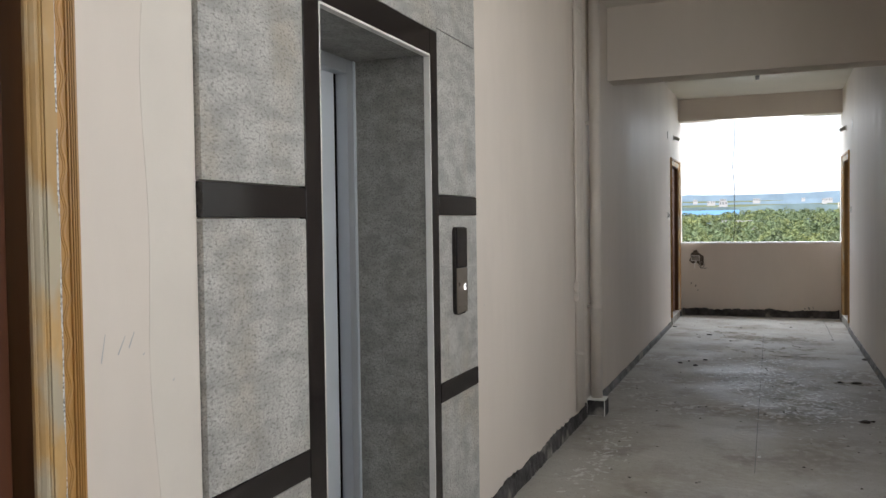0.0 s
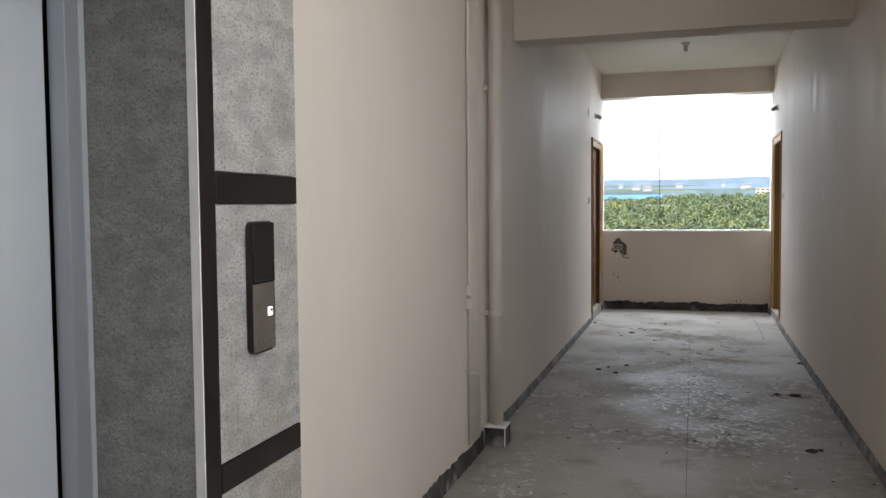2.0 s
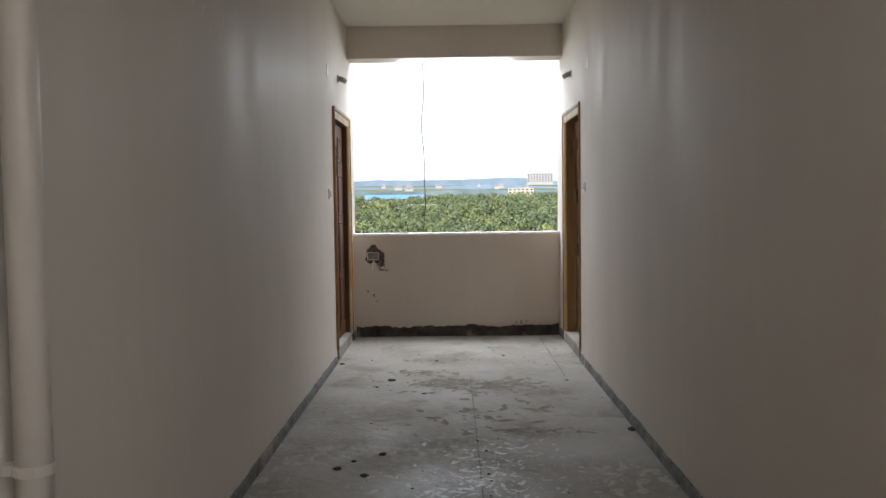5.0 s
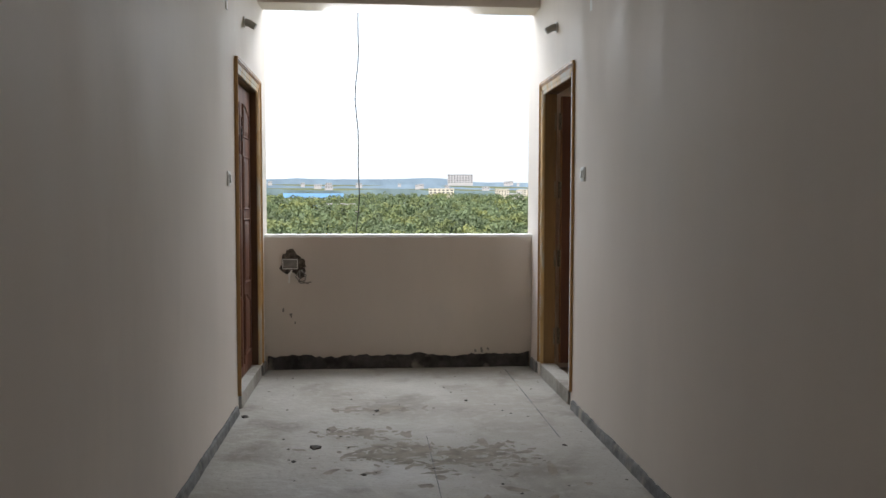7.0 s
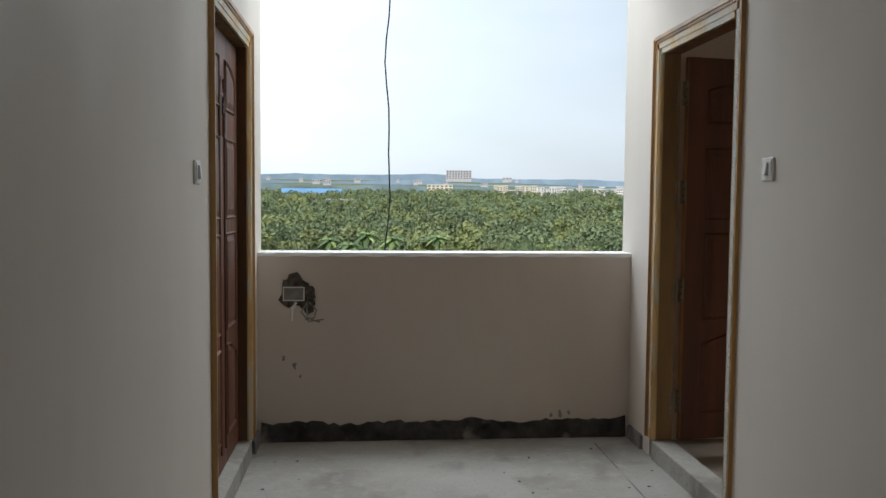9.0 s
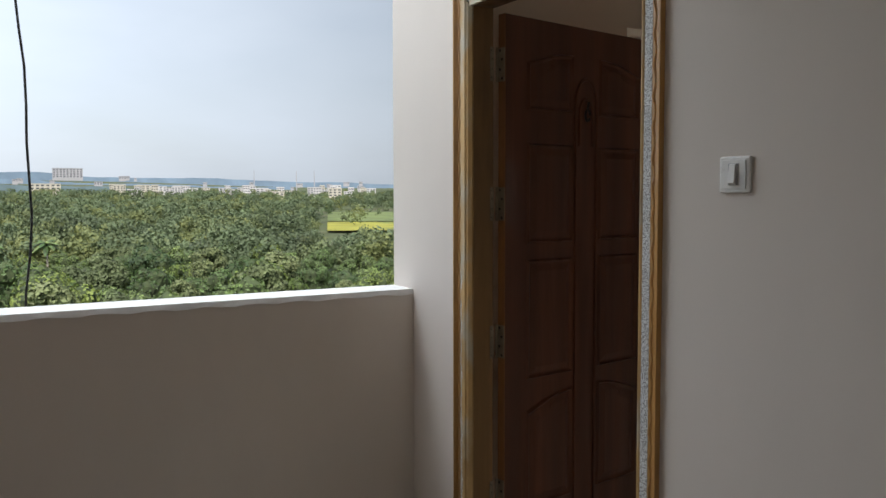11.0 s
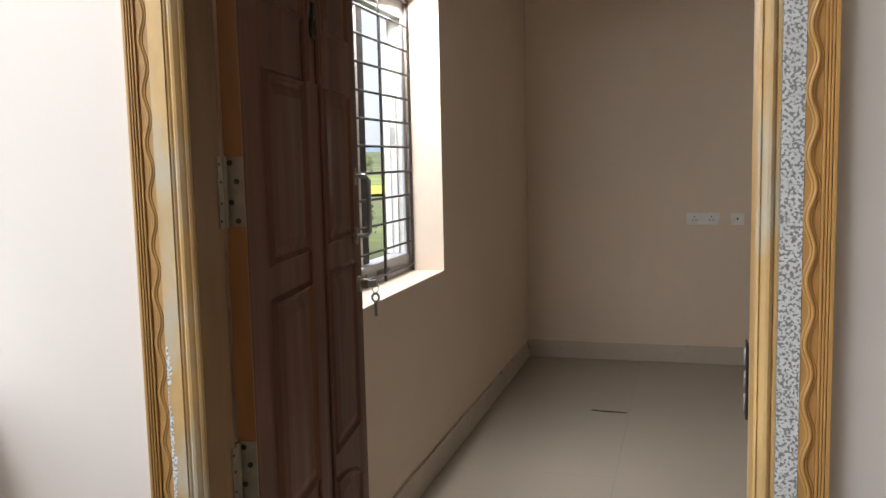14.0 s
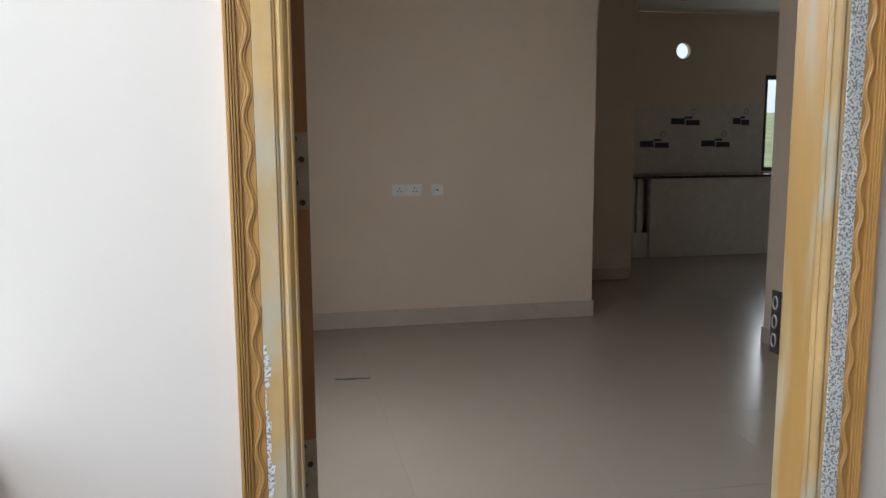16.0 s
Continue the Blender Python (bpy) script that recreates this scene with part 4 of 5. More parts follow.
solid("trim_floor_joint", boxes((0.712, 0.720, 11.3, 13.2, -0.01, 0.0012), (-0.012, -0.008, 5.7, 11.4, -0.01, 0.0010)), M_SKIRT, "hairline joints in the cement floor", "joint", S)


# scuffs on the corridor walls
bm = bmesh.new()
r3 = random.Random(17)
for y, z, n, ln, sp in ((8.55, 2.14, 16, 0.10, 0.16), (12.1, 2.35, 5, 0.07, 0.1)):
    for k in range(n):
        cy, cz = r3.gauss(y, sp), r3.gauss(z, sp * 0.4)
        a = r3.uniform(0.6, 2.2)
        dy, dz = math.cos(a) * ln * r3.uniform(0.3, 1), math.sin(a) * ln * r3.uniform(0.3, 1)
        vs = [bm.verts.new((XL + 0.0012, cy + u * dy - v * 0.004, cz + u * dz + v * 0.004)) for u, v in ((0, -1), (1, -0.4), (1, 0.4), (0, 1))]
        bm.faces.new(vs)
solid("wall_scuffs", bm, M_SILL, "pale scratches on the corridor wall", "scuff", "stuff")
bm = bmesh.new()
for y, z, dy, dz in ((2.255, 1.09, 0.012, 0.055), (2.30, 1.10, 0.02, 0.035), (2.33, 1.11, 0.016, 0.03), (2.37, 1.09, 0.004, 0.003), (2.46, 1.02, 0.004, 0.004), (4.62, 1.16, 0.005, 0.004), (4.55, 0.98, 0.004, 0.006)):
    vs = [bm.verts.new((XL + 0.0016, y + u * dy - v * 0.0012, z + u * dz + v * 0.0012)) for u, v in ((0, -1), (1, -0.5), (1, 0.5), (0, 1))]
    bm.faces.new(vs)
solid("pencil_marks", bm, M_GREYP, "grey pencil marks on the plaster", "scuff", "stuff")
bm = bmesh.new()
for x, z, rr in ((-0.93, 0.42, 0.012), (-0.99, 0.46, 0.009), (-0.90, 0.36, 0.007), (0.55, 0.13, 0.012), (0.60, 0.14, 0.009), (0.50, 0.125, 0.008)):
    ragged(bm, x, z, rr, rr * 1.6, YE - 0.0005, 0.001, n=10, jitter=0.4, seed=int(z * 1000))
solid("parapet_stains", bm, M_BOXM, "small grey splashes on the end parapet", "stain", "stuff")


# ---- the flat seen through the open door ----
WY = 13.237
rf = empty("floor_room", (3.3, 11.2, 0), "polished grey-beige floor tiles, dusty", "floor", kind=S)
part("screed", boxes((RX0 - 3.3 + 0.002, 9.0 - 3.3, 5.4 - 11.2, 13.24 - 11.2, -0.15, -0.012)), M_FLOOR, rf)
tile_me = None
for i in range(10):
    for j in range(10):
        ax, ay = 1.048 + i * 0.8, 13.24 - (j + 1) * 0.8
        if tile_me is None:
            tile_me = mesh_of(boxes((0, 0.7994, 0, 0.7994, -0.011, 0.0), bev=0.0006), "floor_tile", M_TILE)
        o = new("floor_tile", tile_me)
        o.parent = rf
        o.location = (ax - 3.3, ay - 11.2, 0)

# window wall
WX0, WX1, WZ0, WZ1 = 1.985, 3.525, 0.915, 2.165
bm = boxes((RX0, WX0, WY, YO, 0, H), (WX0, WX1, WY, YO, 0, WZ0), (WX0, WX1, WY, YO, WZ1, H), (WX1, RX1 + 0.15, WY, YO, 0, H))
solid("wall_window", bm, M_ROOM, "beige painted wall with a deep window recess", "wall", S)
solid("wall_room_back", boxes((RX1, RX1 + 0.15, 10.607, WY - 0.003, 0, H)), M_ROOM, "beige painted wall with sockets", "wall", S)
solid("wall_room_side", boxes((RX0 + 0.002, 4.68, RY0 - 0.15, RY0, 0, H)), M_ROOM, "beige painted side wall of the room", "wall", S)
solid("wall_passage", boxes((7.1, 7.25, 9.66, 13.24, 0, H), (RX1 + 0.152, 7.1, 13.14, 13.24, 0, H)), M_ROOM, "painted wall beyond the living room", "wall", S)
solid("wall_kitchen_side", boxes((7.252, 8.86, 9.66, 9.8, 0, H), (4.53, 4.68, 5.55, RY0 - 0.152, 0, H), (4.53, 8.86, 5.4, 5.55, 0, H)), M_ROOM, "painted kitchen side walls", "wall", S)
KX, KH, VY, VZ, VR = 8.717, 2.717, 8.374, 2.293, 0.088
KW0, KW1, KWB, KWT = 6.62, 7.33, 0.905, 2.028
solid("ceiling_kitchen", boxes((7.1, 8.715, 5.552, 9.658, KH, KH + 0.16)), M_CEIL, "white kitchen ceiling", "ceiling", S)
# kitchen end wall with a round vent and a window
bm = boxes((KX, KX + 0.07, 5.552, KW0, 0, KH), (KX, KX + 0.07, KW0, KW1, 0, KWB), (KX, KX + 0.07, KW0, KW1, KWT, KH), (KX, KX + 0.07, KW1, VY - 0.2, 0, KH),
           (KX, KX + 0.07, VY + 0.2, 9.658, 0, KH), (KX, KX + 0.07, VY - 0.2, VY + 0.2, 0, VZ - 0.2), (KX, KX + 0.07, VY - 0.2, VY + 0.2, VZ + 0.2, KH))
N = 32
rows = []
for xx in (KX, KX + 0.07):
    inner = [bm.verts.new((xx, VY + VR * math.cos(2 * math.pi * k / N), VZ + VR * math.sin(2 * math.pi * k / N))) for k in range(N)]
    outer = []
    for k in range(N):
        c, s_ = math.cos(2 * math.pi * k / N), math.sin(2 * math.pi * k / N)
        f = 0.2 / max(abs(c), abs(s_))
        outer.append(bm.verts.new((xx, VY + f * c, VZ + f * s_)))
    for k in range(N):
        bm.faces.new((inner[k], inner[(k + 1) % N], outer[(k + 1) % N], outer[k]))
    rows.append(inner)
for k in range(N):
    bm.faces.new((rows[0][k], rows[0][(k + 1) % N], rows[1][(k + 1) % N], rows[1][k]))
kw = solid("wall_kitchen", bm, M_ROOM, "kitchen wall with a round vent hole and a tiled splashback", "wall", S)
kb = part("splashback", boxes((KX - 0.006, KX - 0.0005, KW1 + 0.005, 9.65, 0.906, 1.70)), M_KTILE, kw, "plain pale splashback tiles")
for y, z in ((8.70, 1.307), (8.325, 1.562), (7.937, 1.307), (7.625, 1.562)):
    w_ = 0.188 if y > 7.7 else 0.11
    t = part("decor_tile", boxes((KX - 0.009, KX - 0.0065, y - w_, y + w_, z - 0.125, z + 0.125), bev=0.001), M_KTILE, kw, "printed tile with dark cups")
    part("cup_print", boxes((KX - 0.0102, KX - 0.0092, y + w_ * 0.05, y + w_ * 0.95, z - 0.10, z - 0.03), (KX - 0.0102, KX - 0.0092, y - w_ * 0.95, y - w_ * 0.02, z - 0.11, z - 0.05),
                            (KX - 0.0102, KX - 0.0092, y - w_ * 0.45, y + w_ * 0.06, z - 0.035, z - 0.01)), M_INK, t)
    bm = bmesh.new()
    tube(bm, [(KX - 0.010, y - w_ * 0.55 + 0.026 * math.cos(a), z + 0.045 + 0.03 * math.sin(a)) for a in [i * math.pi / 8 for i in range(17)]], 0.003, 5)
    part("ring_print", bm, M_INK, t)
kwin = empty("window_2", (KX + 0.03, (KW0 + KW1) / 2, 1.4665), "dark framed kitchen window", "window", kind=S)
part("frame", boxes((0, 0.06, -0.356, -0.30, -0.568, 0.568), (0, 0.06, 0.30, 0.356, -0.568, 0.568), (0, 0.06, -0.30, 0.30, 0.51, 0.568), (0, 0.06, -0.30, 0.30, -0.568, -0.51), bev=0.003), M_DARKM, kwin)
kt = empty("kitchen_counter", (8.342, 8.365, 0), "plastered kitchen counter with a black granite top", "counter")
part("granite_top", boxes((-0.125, 0.366, -1.15, 0.775, 0.875, 0.903), bev=0.003), M_BLACK, kt, "black granite worktop")
part("front_wall", boxes((-0.10, -0.02, -1.1, 0.58, 0.002, 0.873)), M_KTILE, kt, "pale plastered front panel")
part("support", boxes((-0.06, 0.365, 0.652, 0.715, 0.002, 0.873)), M_KTILE, kt)
part("support", boxes((-0.06, 0.365, 0.745, 0.772, 0.002, 0.873)), M_KTILE, kt)
part("plinth", boxes((-0.075, 0.362, 0.59, 0.770, 0.002, 0.28)), M_KTILE, kt)
part("back_panel", boxes((0.30, 0.36, -1.1, 0.65, 0.28, 0.87)), M_KTILE, kt)
s = empty("kitchen_lamp_holder", (7.5, 9.0, KH), "dark round lamp holder on the kitchen ceiling", "lamp holder")
bm = bmesh.new()
tube(bm, [(0, 0, 0.001), (0, 0, -0.05)], 0.09, 18, 0.06)
part("base", bm, M_DARKM, s)

for nm, r in (("baseboard_7", (RX1 - 0.012, RX1 - 0.0005, 10.607, WY - 0.014, 0.001, 0.125)), ("baseboard_8", (RX1 - 0.012, RX1 + 0.15, 10.595, 10.6065, 0.001, 0.125)),
              ("baseboard_9", (RX0 + 0.01, 4.69, RY0 + 0.0005, RY0 + 0.012, 0.001, 0.11)), ("baseboard_10", (7.088, 7.0995, 9.66, 13.13, 0.001, 0.11)),
              ("baseboard_11", (2.0, RX1 - 0.001, WY - 0.012, WY - 0.0005, 0.001, 0.125))):
    solid(nm, boxes(r, bev=0.002), M_SKTILE, "dusty beige tile skirting", "skirting", S)

# sockets on the back wall
so = empty("socket_plate", (RX1, 12.032, 1.0), "white double socket plate on the room wall", "socket")
part("plate", boxes((-0.009, 0.001, -0.107, 0.107, -0.041, 0.041), bev=0.003), M_WHITE, so)
for y in (-0.055, 0.055):
    bm = bmesh.new()
    for a, b in ((0, 0.014), (-0.012, -0.008), (0.012, -0.008)):
        tube(bm, [(-0.0088, y + a, b), (-0.0098, y + a, b)], 0.0045, 8)
    part("pin_holes", bm, M_DARKM, so)
so = empty("socket_plate", (RX1, 11.81, 0.998), "white single socket plate on the room wall", "socket")
part("plate", boxes((-0.009, 0.001, -0.043, 0.043, -0.041, 0.041), bev=0.003), M_WHITE, so)
bm = bmesh.new()
tube(bm, [(-0.0088, 0, 0), (-0.0100, 0, 0)], 0.007, 8)
part("outlet", bm, M_DARKM, so)
hk = empty("wall_hook", (RX1, 11.442, 2.414), "dark wires poking from the room wall", "wires")
bm = bmesh.new()
tube(bm, [(0.0, 0, 0), (-0.03, 0.01, -0.01), (-0.05, -0.01, -0.05)], 0.008, 6)
tube(bm, [(0.0, 0.02, 0), (-0.03, 0.03, 0.02), (-0.04, 0.02, 0.05)], 0.006, 6)
part("wire", bm, M_DARKM, hk)
cr = solid("floor_scrap", boxes((-0.10, 0.10, -0.006, 0.006, 0, 0.004), (-0.02, 0.05, 0.004, 0.015, 0, 0.003), bev=0.001), M_DEBRIS, "thin dark scrap on the floor tiles", "scrap")
cr.matrix_world = pose(4.43, 12.55, 0.0, 0, 0, 85)

# window with its grille
FY = 13.435
wd = empty("window_1", ((WX0 + WX1) / 2, FY, (WZ0 + WZ1) / 2), "white sliding window still wrapped in grey film", "window", kind=S)
hw, hh = (WX1 - WX0) / 2, (WZ1 - WZ0) / 2
part("window_frame", boxes((-hw, hw, -0.03, 0.05, hh - 0.085, hh), (-hw, hw, -0.03, 0.05, -hh, -hh + 0.085), (-hw, -hw + 0.06, -0.03, 0.05, -hh + 0.085, hh - 0.085),
                           (hw - 0.045, hw, -0.03, -0.018, -hh + 0.085, hh - 0.085), bev=0.004), M_GREYP, wd, "window frame under printed grey film")
fj = part("frame_jamb", boxes((hw - 0.042, hw - 0.001, -0.0175, 0.068, -hh + 0.086, hh - 0.086)), M_WHITE, wd, "deep white plastic frame side with tracks")
for y in (0.004, 0.036):
    part("track", boxes((hw - 0.054, hw - 0.0425, y, y + 0.006, -hh + 0.086, hh - 0.086), bev=0.001), M_WHITE, fj)
part("latch", boxes((hw - 0.052, hw - 0.0425, 0.014, 0.030, -0.03, 0.05), bev=0.003), M_GREYP, fj)
for a, b, mat, lab in ((-0.10, 0.0, M_DARKM, "dark sash stile"), (0.19, 0.222, M_WHITE, "white sash stile"), (0.2225, 0.29, M_DARKM, "dark sash stile")):
    part("sash_stile", boxes((a, b, -0.012, 0.03, -hh + 0.09, hh - 0.09), bev=0.003), mat, wd, lab)
g = part("frosted_pane", boxes((-hw + 0.06, -0.10, 0.005, 0.010, -hh + 0.09, hh - 0.09)), M_TEAL, wd, "frosted teal pane")
g.visible_shadow = False
for a, b in ((0.0, 0.19),):
    g = part("clear_pane", boxes((a, b, 0.022, 0.026, -hh + 0.09, hh - 0.09)), M_GLASS, wd, "clear glass pane")
    g.visible_shadow = False
for z in (hh - 0.045, -hh + 0.045):
    for a in (-0.55, -0.28, 0.05, 0.32):
        part("film_print", boxes((a, a + 0.16, -0.0312, -0.0303, z - 0.008, z + 0.010), (a + 0.02, a + 0.12, -0.0312, -0.0303, z - 0.025, z - 0.016)), M_BOXM, wd, "illegible print on the film")
gr = empty("window_grille", ((WX0 + WX1) / 2, FY - 0.05, (WZ0 + WZ1) / 2), "dark iron window grille of square bars", "grille")
for k in range(12):
    z = -hh + 0.032 + k * 0.1095
    bm = bmesh.new()
    tube(bm, [(-hw + 0.002, 0, z), (hw - 0.002, 0, z)], 0.0055, 6)
    part("bar", bm, M_DARKM, gr)
for x in (-hw + 0.012, -0.383, 0.002, 0.379, hw - 0.012):
    part("upright", boxes((x - 0.008, x + 0.008, -0.004, 0.004, -hh + 0.003, hh - 0.003)), M_DARKM, gr)

# ---- outside: ground, woods, fields, town ----
CX, CY = 0.0, 13.0


def land(x, y):
    """Height of the ground, which rises gently away from the house."""
    r = math.hypot(x - CX, y - CY)
    az = math.degrees(math.atan2(x - CX, y - CY))
    z = -17.0 + max(0.0, r - 120) * (0.018 + 0.003 * min(1.0, max(0.0, (18 - az) / 8)))
    if r > 1200:
        z += (r - 1200) * 0.008 * max(0.0, math.cos(radians((az + 6) * 3)) if abs(az + 6) < 30 else 0)
    return z + 0.8 * noise.noise((x * 0.012, y * 0.012, 0))


def polar(az, r):
    return CX + r * math.sin(radians(az)), CY + r * math.cos(radians(az))


bm = bmesh.new()
radii = [0.5, 20, 40, 60, 90, 120, 160, 210, 280, 360, 460, 600, 800, 1050, 1400, 1900, 2600, 3500, 4700]
rings = []
for r in radii:
    rings.append([bm.verts.new((*polar(a, r), land(*polar(a, r)))) for a in range(0, 360, 4)])
for a, b in zip(rings, rings[1:]):
    for k in range(90):
        bm.faces.new((a[k], a[(k + 1) % 90], b[(k + 1) % 90], b[k]))
solid("ground", bm, M_GROUND, "green open land rising to the horizon", "ground", S, smooth=True)


def ridge(name, r, a0, a1, base, amp, seed, mat=M_HILL):
    bm = bmesh.new()
    lo, hi = [], []
    n = 160
    for i in range(n + 1):
        az = a0 + (a1 - a0) * i / n
        x, y = polar(az, r)
        h = base(az) + amp * noise.fractal((az * 0.16, seed, 0), 0.8, 2.0, 6)
        lo.append(bm.verts.new((x, y, -30)))
        hi.append(bm.verts.new((x, y, h)))
    for i in range(n):
        bm.faces.new((lo[i], lo[i + 1], hi[i + 1], hi[i]))
    solid(name, bm, mat, "wooded backdrop ridge with blue haze in its colour", "hills", S)


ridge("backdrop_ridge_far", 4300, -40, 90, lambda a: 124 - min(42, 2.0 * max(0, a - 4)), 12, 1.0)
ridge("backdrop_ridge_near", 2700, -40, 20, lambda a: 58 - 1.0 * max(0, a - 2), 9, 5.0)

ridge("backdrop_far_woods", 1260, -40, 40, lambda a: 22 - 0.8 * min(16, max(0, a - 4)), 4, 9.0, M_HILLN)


def crown_points(rnd, w, h, n, size, blobs, jit=0.42):
    """Leaf clumps on the lumps of a crown: corner quads as an array of n x 4 x 3."""
    cs = []
    for i in range(blobs):
        a, rr = rnd.uniform(0, 2 * np.pi), w * 0.62 * np.sqrt(rnd.uniform(0, 1))
        cs.append((rr * np.cos(a), rr * np.sin(a), h * (0.30 + 0.55 * rnd.uniform(0, 1) * (1 - 0.5 * (rr / w) ** 2)), w * rnd.uniform(0.26, 0.46)))
    cs = np.array(cs)
    pick = cs[rnd.integers(0, blobs, n)]
    d = rnd.normal(size=(n, 3))
    d[:, 2] = d[:, 2] * 0.9 + 0.35
    d /= np.linalg.norm(d, axis=1)[:, None]
    p = pick[:, :3] + d * pick[:, 3:4] * np.array([1, 1, 0.8]) * rnd.uniform(0.72, 1.08, n)[:, None]
    nn = d + rnd.normal(scale=jit, size=(n, 3))
    nn /= np.linalg.norm(nn, axis=1)[:, None]
    u = np.cross(nn, rnd.normal(size=(n, 3)))
    u /= np.linalg.norm(u, axis=1)[:, None]
    v = np.cross(nn, u)
    s = size * rnd.uniform(0.6, 1.3, n)[:, None]
    q = np.stack([p - u * s, p - v * s * 0.7 + nn * s * 0.25, p + u * s, p + v * s * 0.7 + nn * s * 0.2], axis=1)
    return q, cs


def quads_mesh(name, q, mat):
    n = len(q)
    me = bpy.data.meshes.new(name)
    me.from_pydata(q.reshape(-1, 3).tolist(), [], np.arange(n * 4).reshape(n, 4).tolist())
    me.materials.append(mat)
    return me


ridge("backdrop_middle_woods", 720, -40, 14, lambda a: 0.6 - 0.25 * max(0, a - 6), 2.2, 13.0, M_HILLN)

rng = np.random.default_rng(7)
tree_parts = []
for v in range(7):
    w, h = (4.2, 8.5) if v < 5 else (3.0, 9.5)
    q, cs = crown_points(rng, w, h, 3700, 0.185, 24)
    crown_me = quads_mesh("crown", q, M_LIME if v in (4, 5) else M_OLIVE if v == 6 else M_GREEN)
    # dark cores fill the crown, their colour standing for inner shade
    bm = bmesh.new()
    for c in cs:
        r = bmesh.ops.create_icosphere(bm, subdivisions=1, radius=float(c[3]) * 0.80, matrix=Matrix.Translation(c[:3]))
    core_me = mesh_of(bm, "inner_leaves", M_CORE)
    bm = bmesh.new()
    tube(bm, [(0, 0, -0.6), (0.1, 0.05, h * 0.25), (0.0, 0.2, h * 0.5)], 0.22, 8, 0.10)
    for k in range(5):
        c = cs[k]
        tube(bm, [(0.05, 0.05, h * 0.22), (c[0] * 0.5, c[1] * 0.5, h * 0.38), (c[0], c[1], c[2])], 0.10, 6, 0.03)
    trunk_me = mesh_of(bm, "trunk", M_BARK)
    tree_parts.append((crown_me, core_me, trunk_me))


def tree(x, y, v, scale, turn, label):
    t = empty("tree", (0, 0, 0), label, "tree", group="trees below the house")
    t.matrix_world = Matrix.Translation((x, y, land(x, y))) @ pose(0, 0, 0, 0, 0, turn) @ Matrix.Diagonal((scale, scale, scale * 1.0, 1))
    for nm, me in zip(("crown", "inner_leaves", "trunk"), tree_parts[v]):
        o = new(nm, me)
        o.parent = t


rnd = random.Random(21)
spots = []
tries = 0
while len(spots) < 232 and tries < 12000:
    tries += 1
    r = 66 + 130 * rnd.random() ** 0.75
    az = rnd.choice((rnd.uniform(-13, 35), rnd.uniform(-13, 35), rnd.uniform(-13, 35), rnd.uniform(54, 68)))
    x, y = polar(az, r)
    if any((x - a) ** 2 + (y - b) ** 2 < (5.2 + 0.008 * r) ** 2 for a, b in spots):
        continue
    spots.append((x, y))
for x, y in spots:
    if math.hypot(x - polar(28.7, 128)[0], y - polar(28.7, 128)[1]) < 7:
        continue
    v = rnd.choice((0, 1, 2, 3, 0, 1, 2, 3, 6, 5, 6, 4, 4))
    tree(x, y, v, rnd.uniform(0.78, 1.35 if x < 0.36 * (y - 13) else 1.05) if math.hypot(x, y - 13) < 140 else rnd.uniform(0.62, 0.95), rnd.uniform(0, 360), "bright lime-green leafy tree" if v in (4, 5) else "pale olive leafy tree" if v == 6 else "dense dark green leafy tree")

tree(*polar(28.7, 128), 5, 1.2, 40, "tall pale-trunked lime-green tree above the others")

# farther woods in one sheet of clumps, leaving the fields open
nprng = np.random.default_rng(3)


def in_field(az, r):
    return (21.5 < az < 70 and 205 < r < 600) or (15 < az < 20 and 380 < r < 470) or (az < 14 and r > 1000)


allq, coreq = [], []
near_crowns = [crown_points(nprng, 4.2, 8.0, 360, 0.34, 12, 0.5)[0] for _ in range(10)]
far_crowns = [crown_points(nprng, 4.2, 8.0, 190, 0.44, 10, 0.45)[0] for _ in range(10)]
count = 0
while count < 3000:
    r = 185 + 950 * nprng.random() ** 1.15
    az = nprng.choice((nprng.uniform(-14, 36), nprng.uniform(-14, 36), nprng.uniform(-14, 36), nprng.uniform(53, 69)))
    if in_field(az, r) and nprng.random() > (0.015 if r > 420 else 0.05):
        continue
    x, y = polar(az, r)
    s = nprng.uniform(0.6, 1.35) * (1 + r / 2000)
    a = nprng.uniform(0, 6.28)
    q = (near_crowns if r < 360 else far_crowns)[nprng.integers(0, 10)]
    c, sn = math.cos(a), math.sin(a)
    rot = np.array([[c, sn, 0], [-sn, c, 0], [0, 0, 1]])
    allq.append(q @ rot * s + np.array([x, y, land(x, y) - 0.5]))
    count += 1
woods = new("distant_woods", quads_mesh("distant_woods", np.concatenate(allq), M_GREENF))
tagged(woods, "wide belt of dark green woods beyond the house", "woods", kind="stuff")


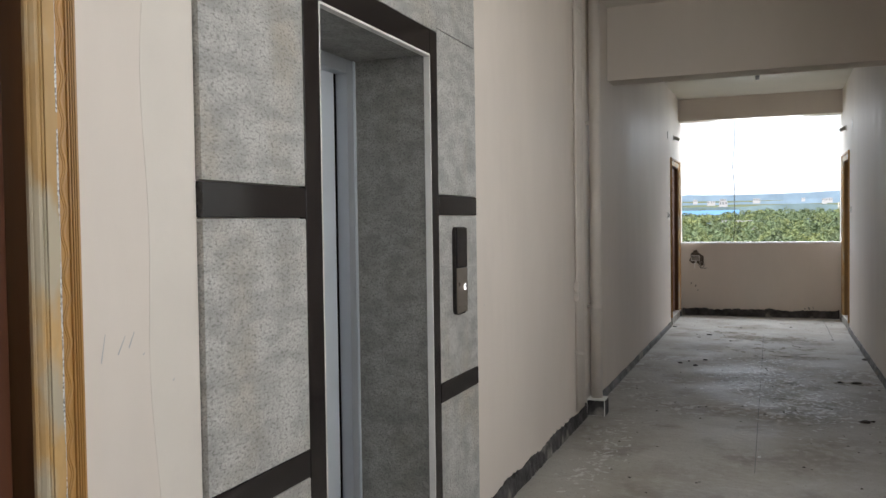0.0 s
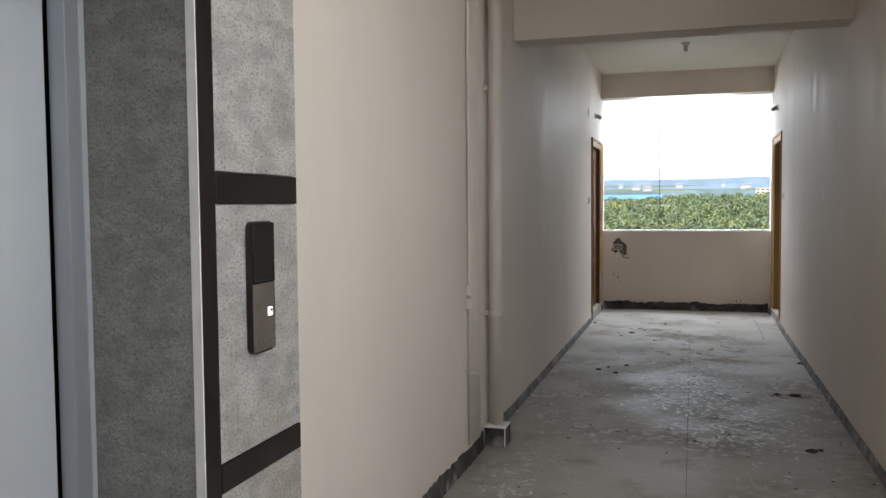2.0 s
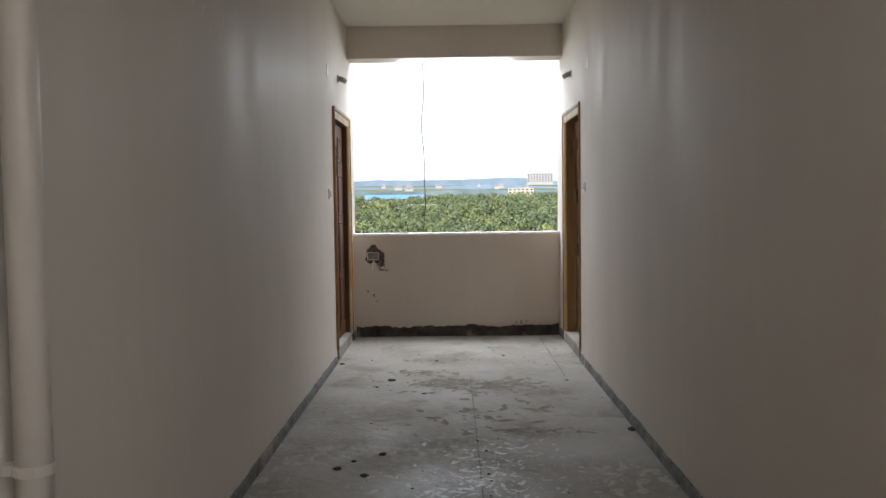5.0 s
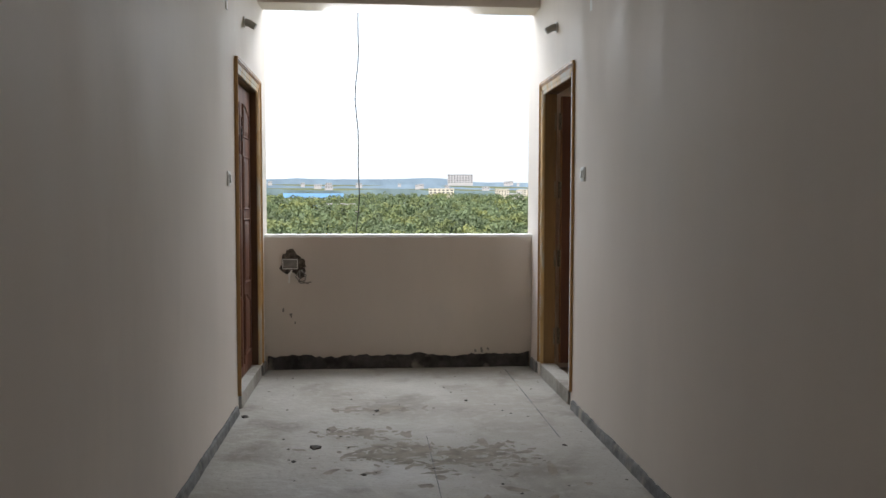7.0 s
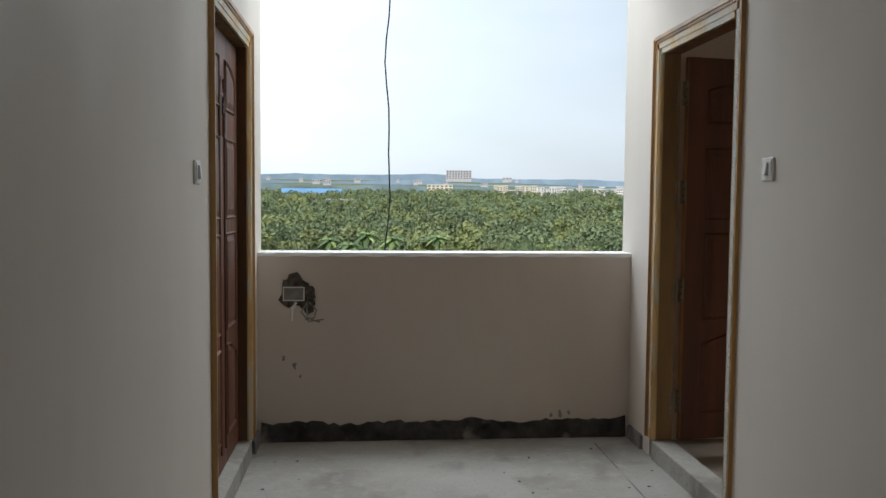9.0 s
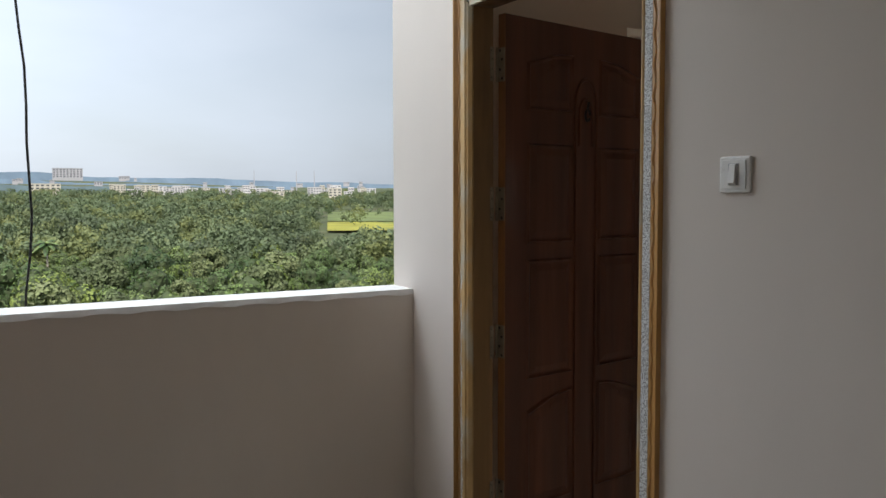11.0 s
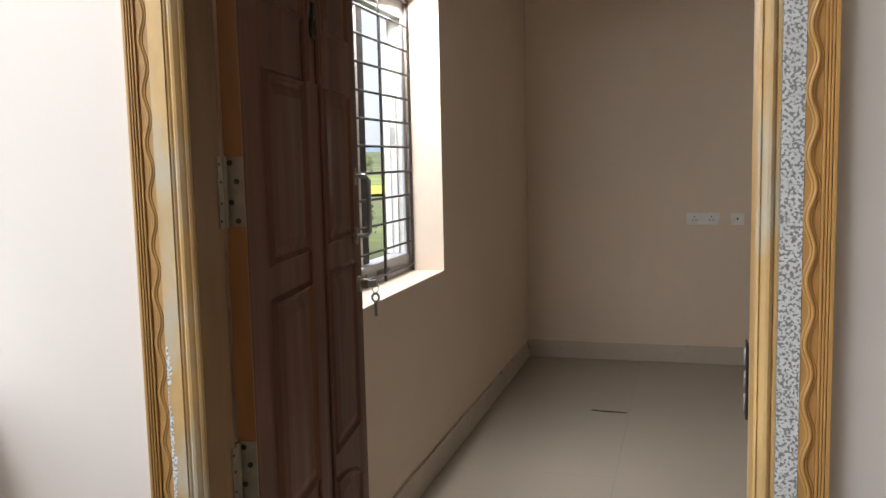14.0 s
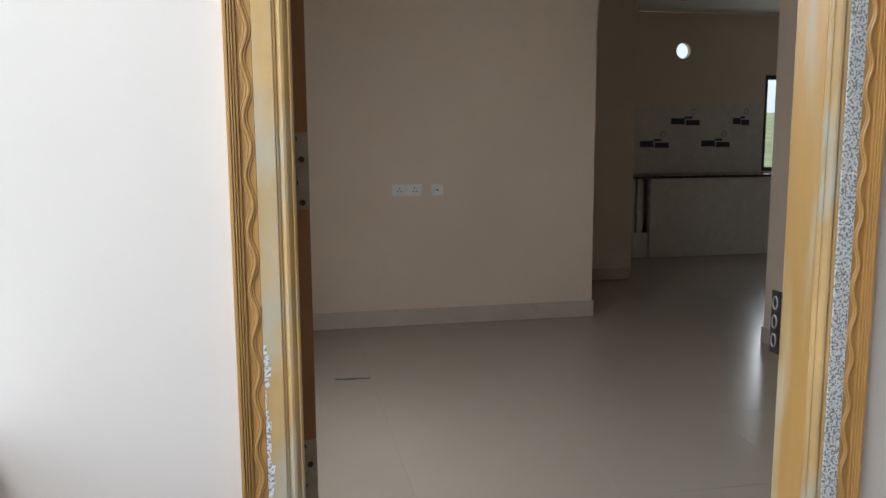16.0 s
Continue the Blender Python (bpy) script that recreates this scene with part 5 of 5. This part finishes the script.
def palm(x, y, h):
    p = empty("palm_tree", (x, y, land(x, y)), "tall palm with drooping fronds", "palm", group="palms")
    bm = bmesh.new()
    tube(bm, [(0, 0, -0.5), (0.2, 0, h * 0.5), (0.1, 0.1, h)], 0.2, 8, 0.13)
    part("trunk", bm, M_BARK, p)
    for k in range(16):
        a, el = k * 2.4, 0.9 - 1.1 * (k / 16)
        bm = bmesh.new()
        spine = [Vector((math.cos(a) * t * 2.6 * math.cos(el), math.sin(a) * t * 2.6 * math.cos(el), h + 2.6 * t * math.sin(el) - 1.6 * t * t)) for t in [i / 7 for i in range(8)]]
        side = Vector((-math.sin(a), math.cos(a), 0))
        for i in range(7):
            wd0, wd1 = 0.42 * math.sin(math.pi * (i + 0.3) / 8), 0.42 * math.sin(math.pi * (i + 1.3) / 8)
            for s in (-1, 1):
                vs = [bm.verts.new(c) for c in (spine[i], spine[i + 1], spine[i + 1] + side * s * wd1 - Vector((0, 0, wd1 * 0.5)), spine[i] + side * s * wd0 - Vector((0, 0, wd0 * 0.5)))]
                bm.faces.new(vs)
        part("frond", bm, M_GREEN, p)


for az, r, h in ((-1.6, 118, 11.0), (-0.4, 128, 12.0), (1.4, 135, 11.0), (4.6, 150, 10.5), (-3.0, 140, 10.5)):
    palm(*polar(az, r), h)


def patch(name, az0, az1, r0, r1, mat, label):
    bm = bmesh.new()
    n = 14
    a = [bm.verts.new((*polar(az0 + (az1 - az0) * i / n, r0), land(*polar(az0 + (az1 - az0) * i / n, r0)) + 1.2)) for i in range(n + 1)]
    b = [bm.verts.new((*polar(az0 + (az1 - az0) * i / n, r1), land(*polar(az0 + (az1 - az0) * i / n, r1)) + 1.2)) for i in range(n + 1)]
    for i in range(n):
        bm.faces.new((a[i], a[i + 1], b[i + 1], b[i]))
    solid(name, bm, mat, label, "field", S)


patch("ground_field_yellow", 22.5, 70, 352, 432, M_FIELD, "yellow flowering field between hedges")
patch("ground_field_green", 22.5, 70, 440, 590, M_FIELDG, "pale green field behind the yellow one")
patch("ground_field_tan", 15, 20, 385, 465, material("ploughed_field", (0.26, 0.19, 0.12), 0.95, scale=0.05, bump=0), "bare brown field among the trees")


def house(name, az, r, w, d, h, mat, storeys, cols, label, up=0.0, roof=None, roof_h=0.7, category="building", each=False):
    """A flat-roofed block facing the house, with a parapet and its windows by storey."""
    x, y = polar(az, r)
    b = empty(name, (x, y, land(x, y) + up), label, category, turn=-az, group="" if each else "town buildings")
    part("wall", boxes((-w / 2, w / 2, 0, d, -6, h)), mat, b)
    part("roof", boxes((-w / 2 - 0.3, w / 2 + 0.3, -0.3, d + 0.3, h, h + roof_h)), roof or mat, b)
    sh = h / storeys
    wm = None
    for s in range(storeys):
        for c in range(cols):
            if wm is None:
                wm = mesh_of(boxes((-w / cols * 0.28, w / cols * 0.28, -0.12, 0.06, 0, sh * 0.5)), "window", M_WIN)
            o = new("window", wm)
            o.parent = b
            o.location = (-w / 2 + w * (c + 0.5) / cols, 0, s * sh + sh * 0.28)
    return b


house("college_building", 30.2, 760, 54, 16, 8.5, M_BCREAM, 4, 14, "long cream four-storey building with many windows", 12, each=True)
house("college_building", 33.6, 765, 34, 16, 6.5, M_BCREAM, 3, 8, "long cream three-storey building with many windows", 12, each=True)
house("brick_building", 31.2, 640, 44, 14, 4.5, M_BRED, 2, 9, "low red brick building behind the fields", 9, each=True)
house("red_roof_shed", 28.6, 600, 10, 9, 3, M_BWHITE, 1, 3, "white shed with a red roof", 10, roof=M_BRED, each=True)
house("factory_shed", -4.0, 820, 58, 26, 1.6, M_BGREY, 1, 8, "long shed with a blue sheet roof", 7, roof=M_BLUE, roof_h=4.5, each=True)
house("factory_shed", -2.0, 640, 26, 20, 1.6, M_BGREY, 1, 6, "low grey roofed shed among trees", 4, roof_h=1.2, each=True)
house("grey_block", 6.1, 1900, 58, 22, 19, M_BGREY, 5, 9, "grey apartment block on the skyline", 23, each=True)
house("office_building", 4.8, 980, 30, 18, 6, M_BCREAM, 2, 6, "flat-roofed beige office building", 11, each=True)
house("neighbour_building", 59.5, 150, 15, 14, 17.5, M_BWHITE, 6, 4, "white neighbouring apartment house", 0, each=True)
house("neighbour_building", 65.5, 120, 13, 12, 18.5, M_BWHITE, 6, 3, "white neighbouring apartment house", 0, each=True)
rnd = random.Random(9)
for i in range(56):
    az = rnd.uniform(8.5, 27) if i < 58 else rnd.uniform(27, 60)
    house("town_house", az, rnd.uniform(880, 1250), rnd.uniform(6, 16), 10, rnd.uniform(4, 9.5), rnd.choice((M_BWHITE, M_BWHITE, M_BWHITE, M_BCREAM)), 3, 3,
          "small white town building in the distance", rnd.uniform(6, 10))
for i in range(22):
    house("town_house", rnd.uniform(-9, 26), rnd.uniform(1700, 2500), rnd.uniform(7, 18), 12, rnd.uniform(3, 6.5), M_BGREY, 3, 3, "small pale building on the far slope", rnd.uniform(8, 22))
for az in (17.6, 20.4, 21.6):
    x, y = polar(az, 1500)
    t = empty("radio_mast", (x, y, land(x, y)), "thin lattice radio mast on the skyline", "mast", group="masts")
    bm = bmesh.new()
    tube(bm, [(0, 0, 0), (0, 0, 44)], 1.3, 4, 0.4)
    part("mast", bm, M_BGREY, t)
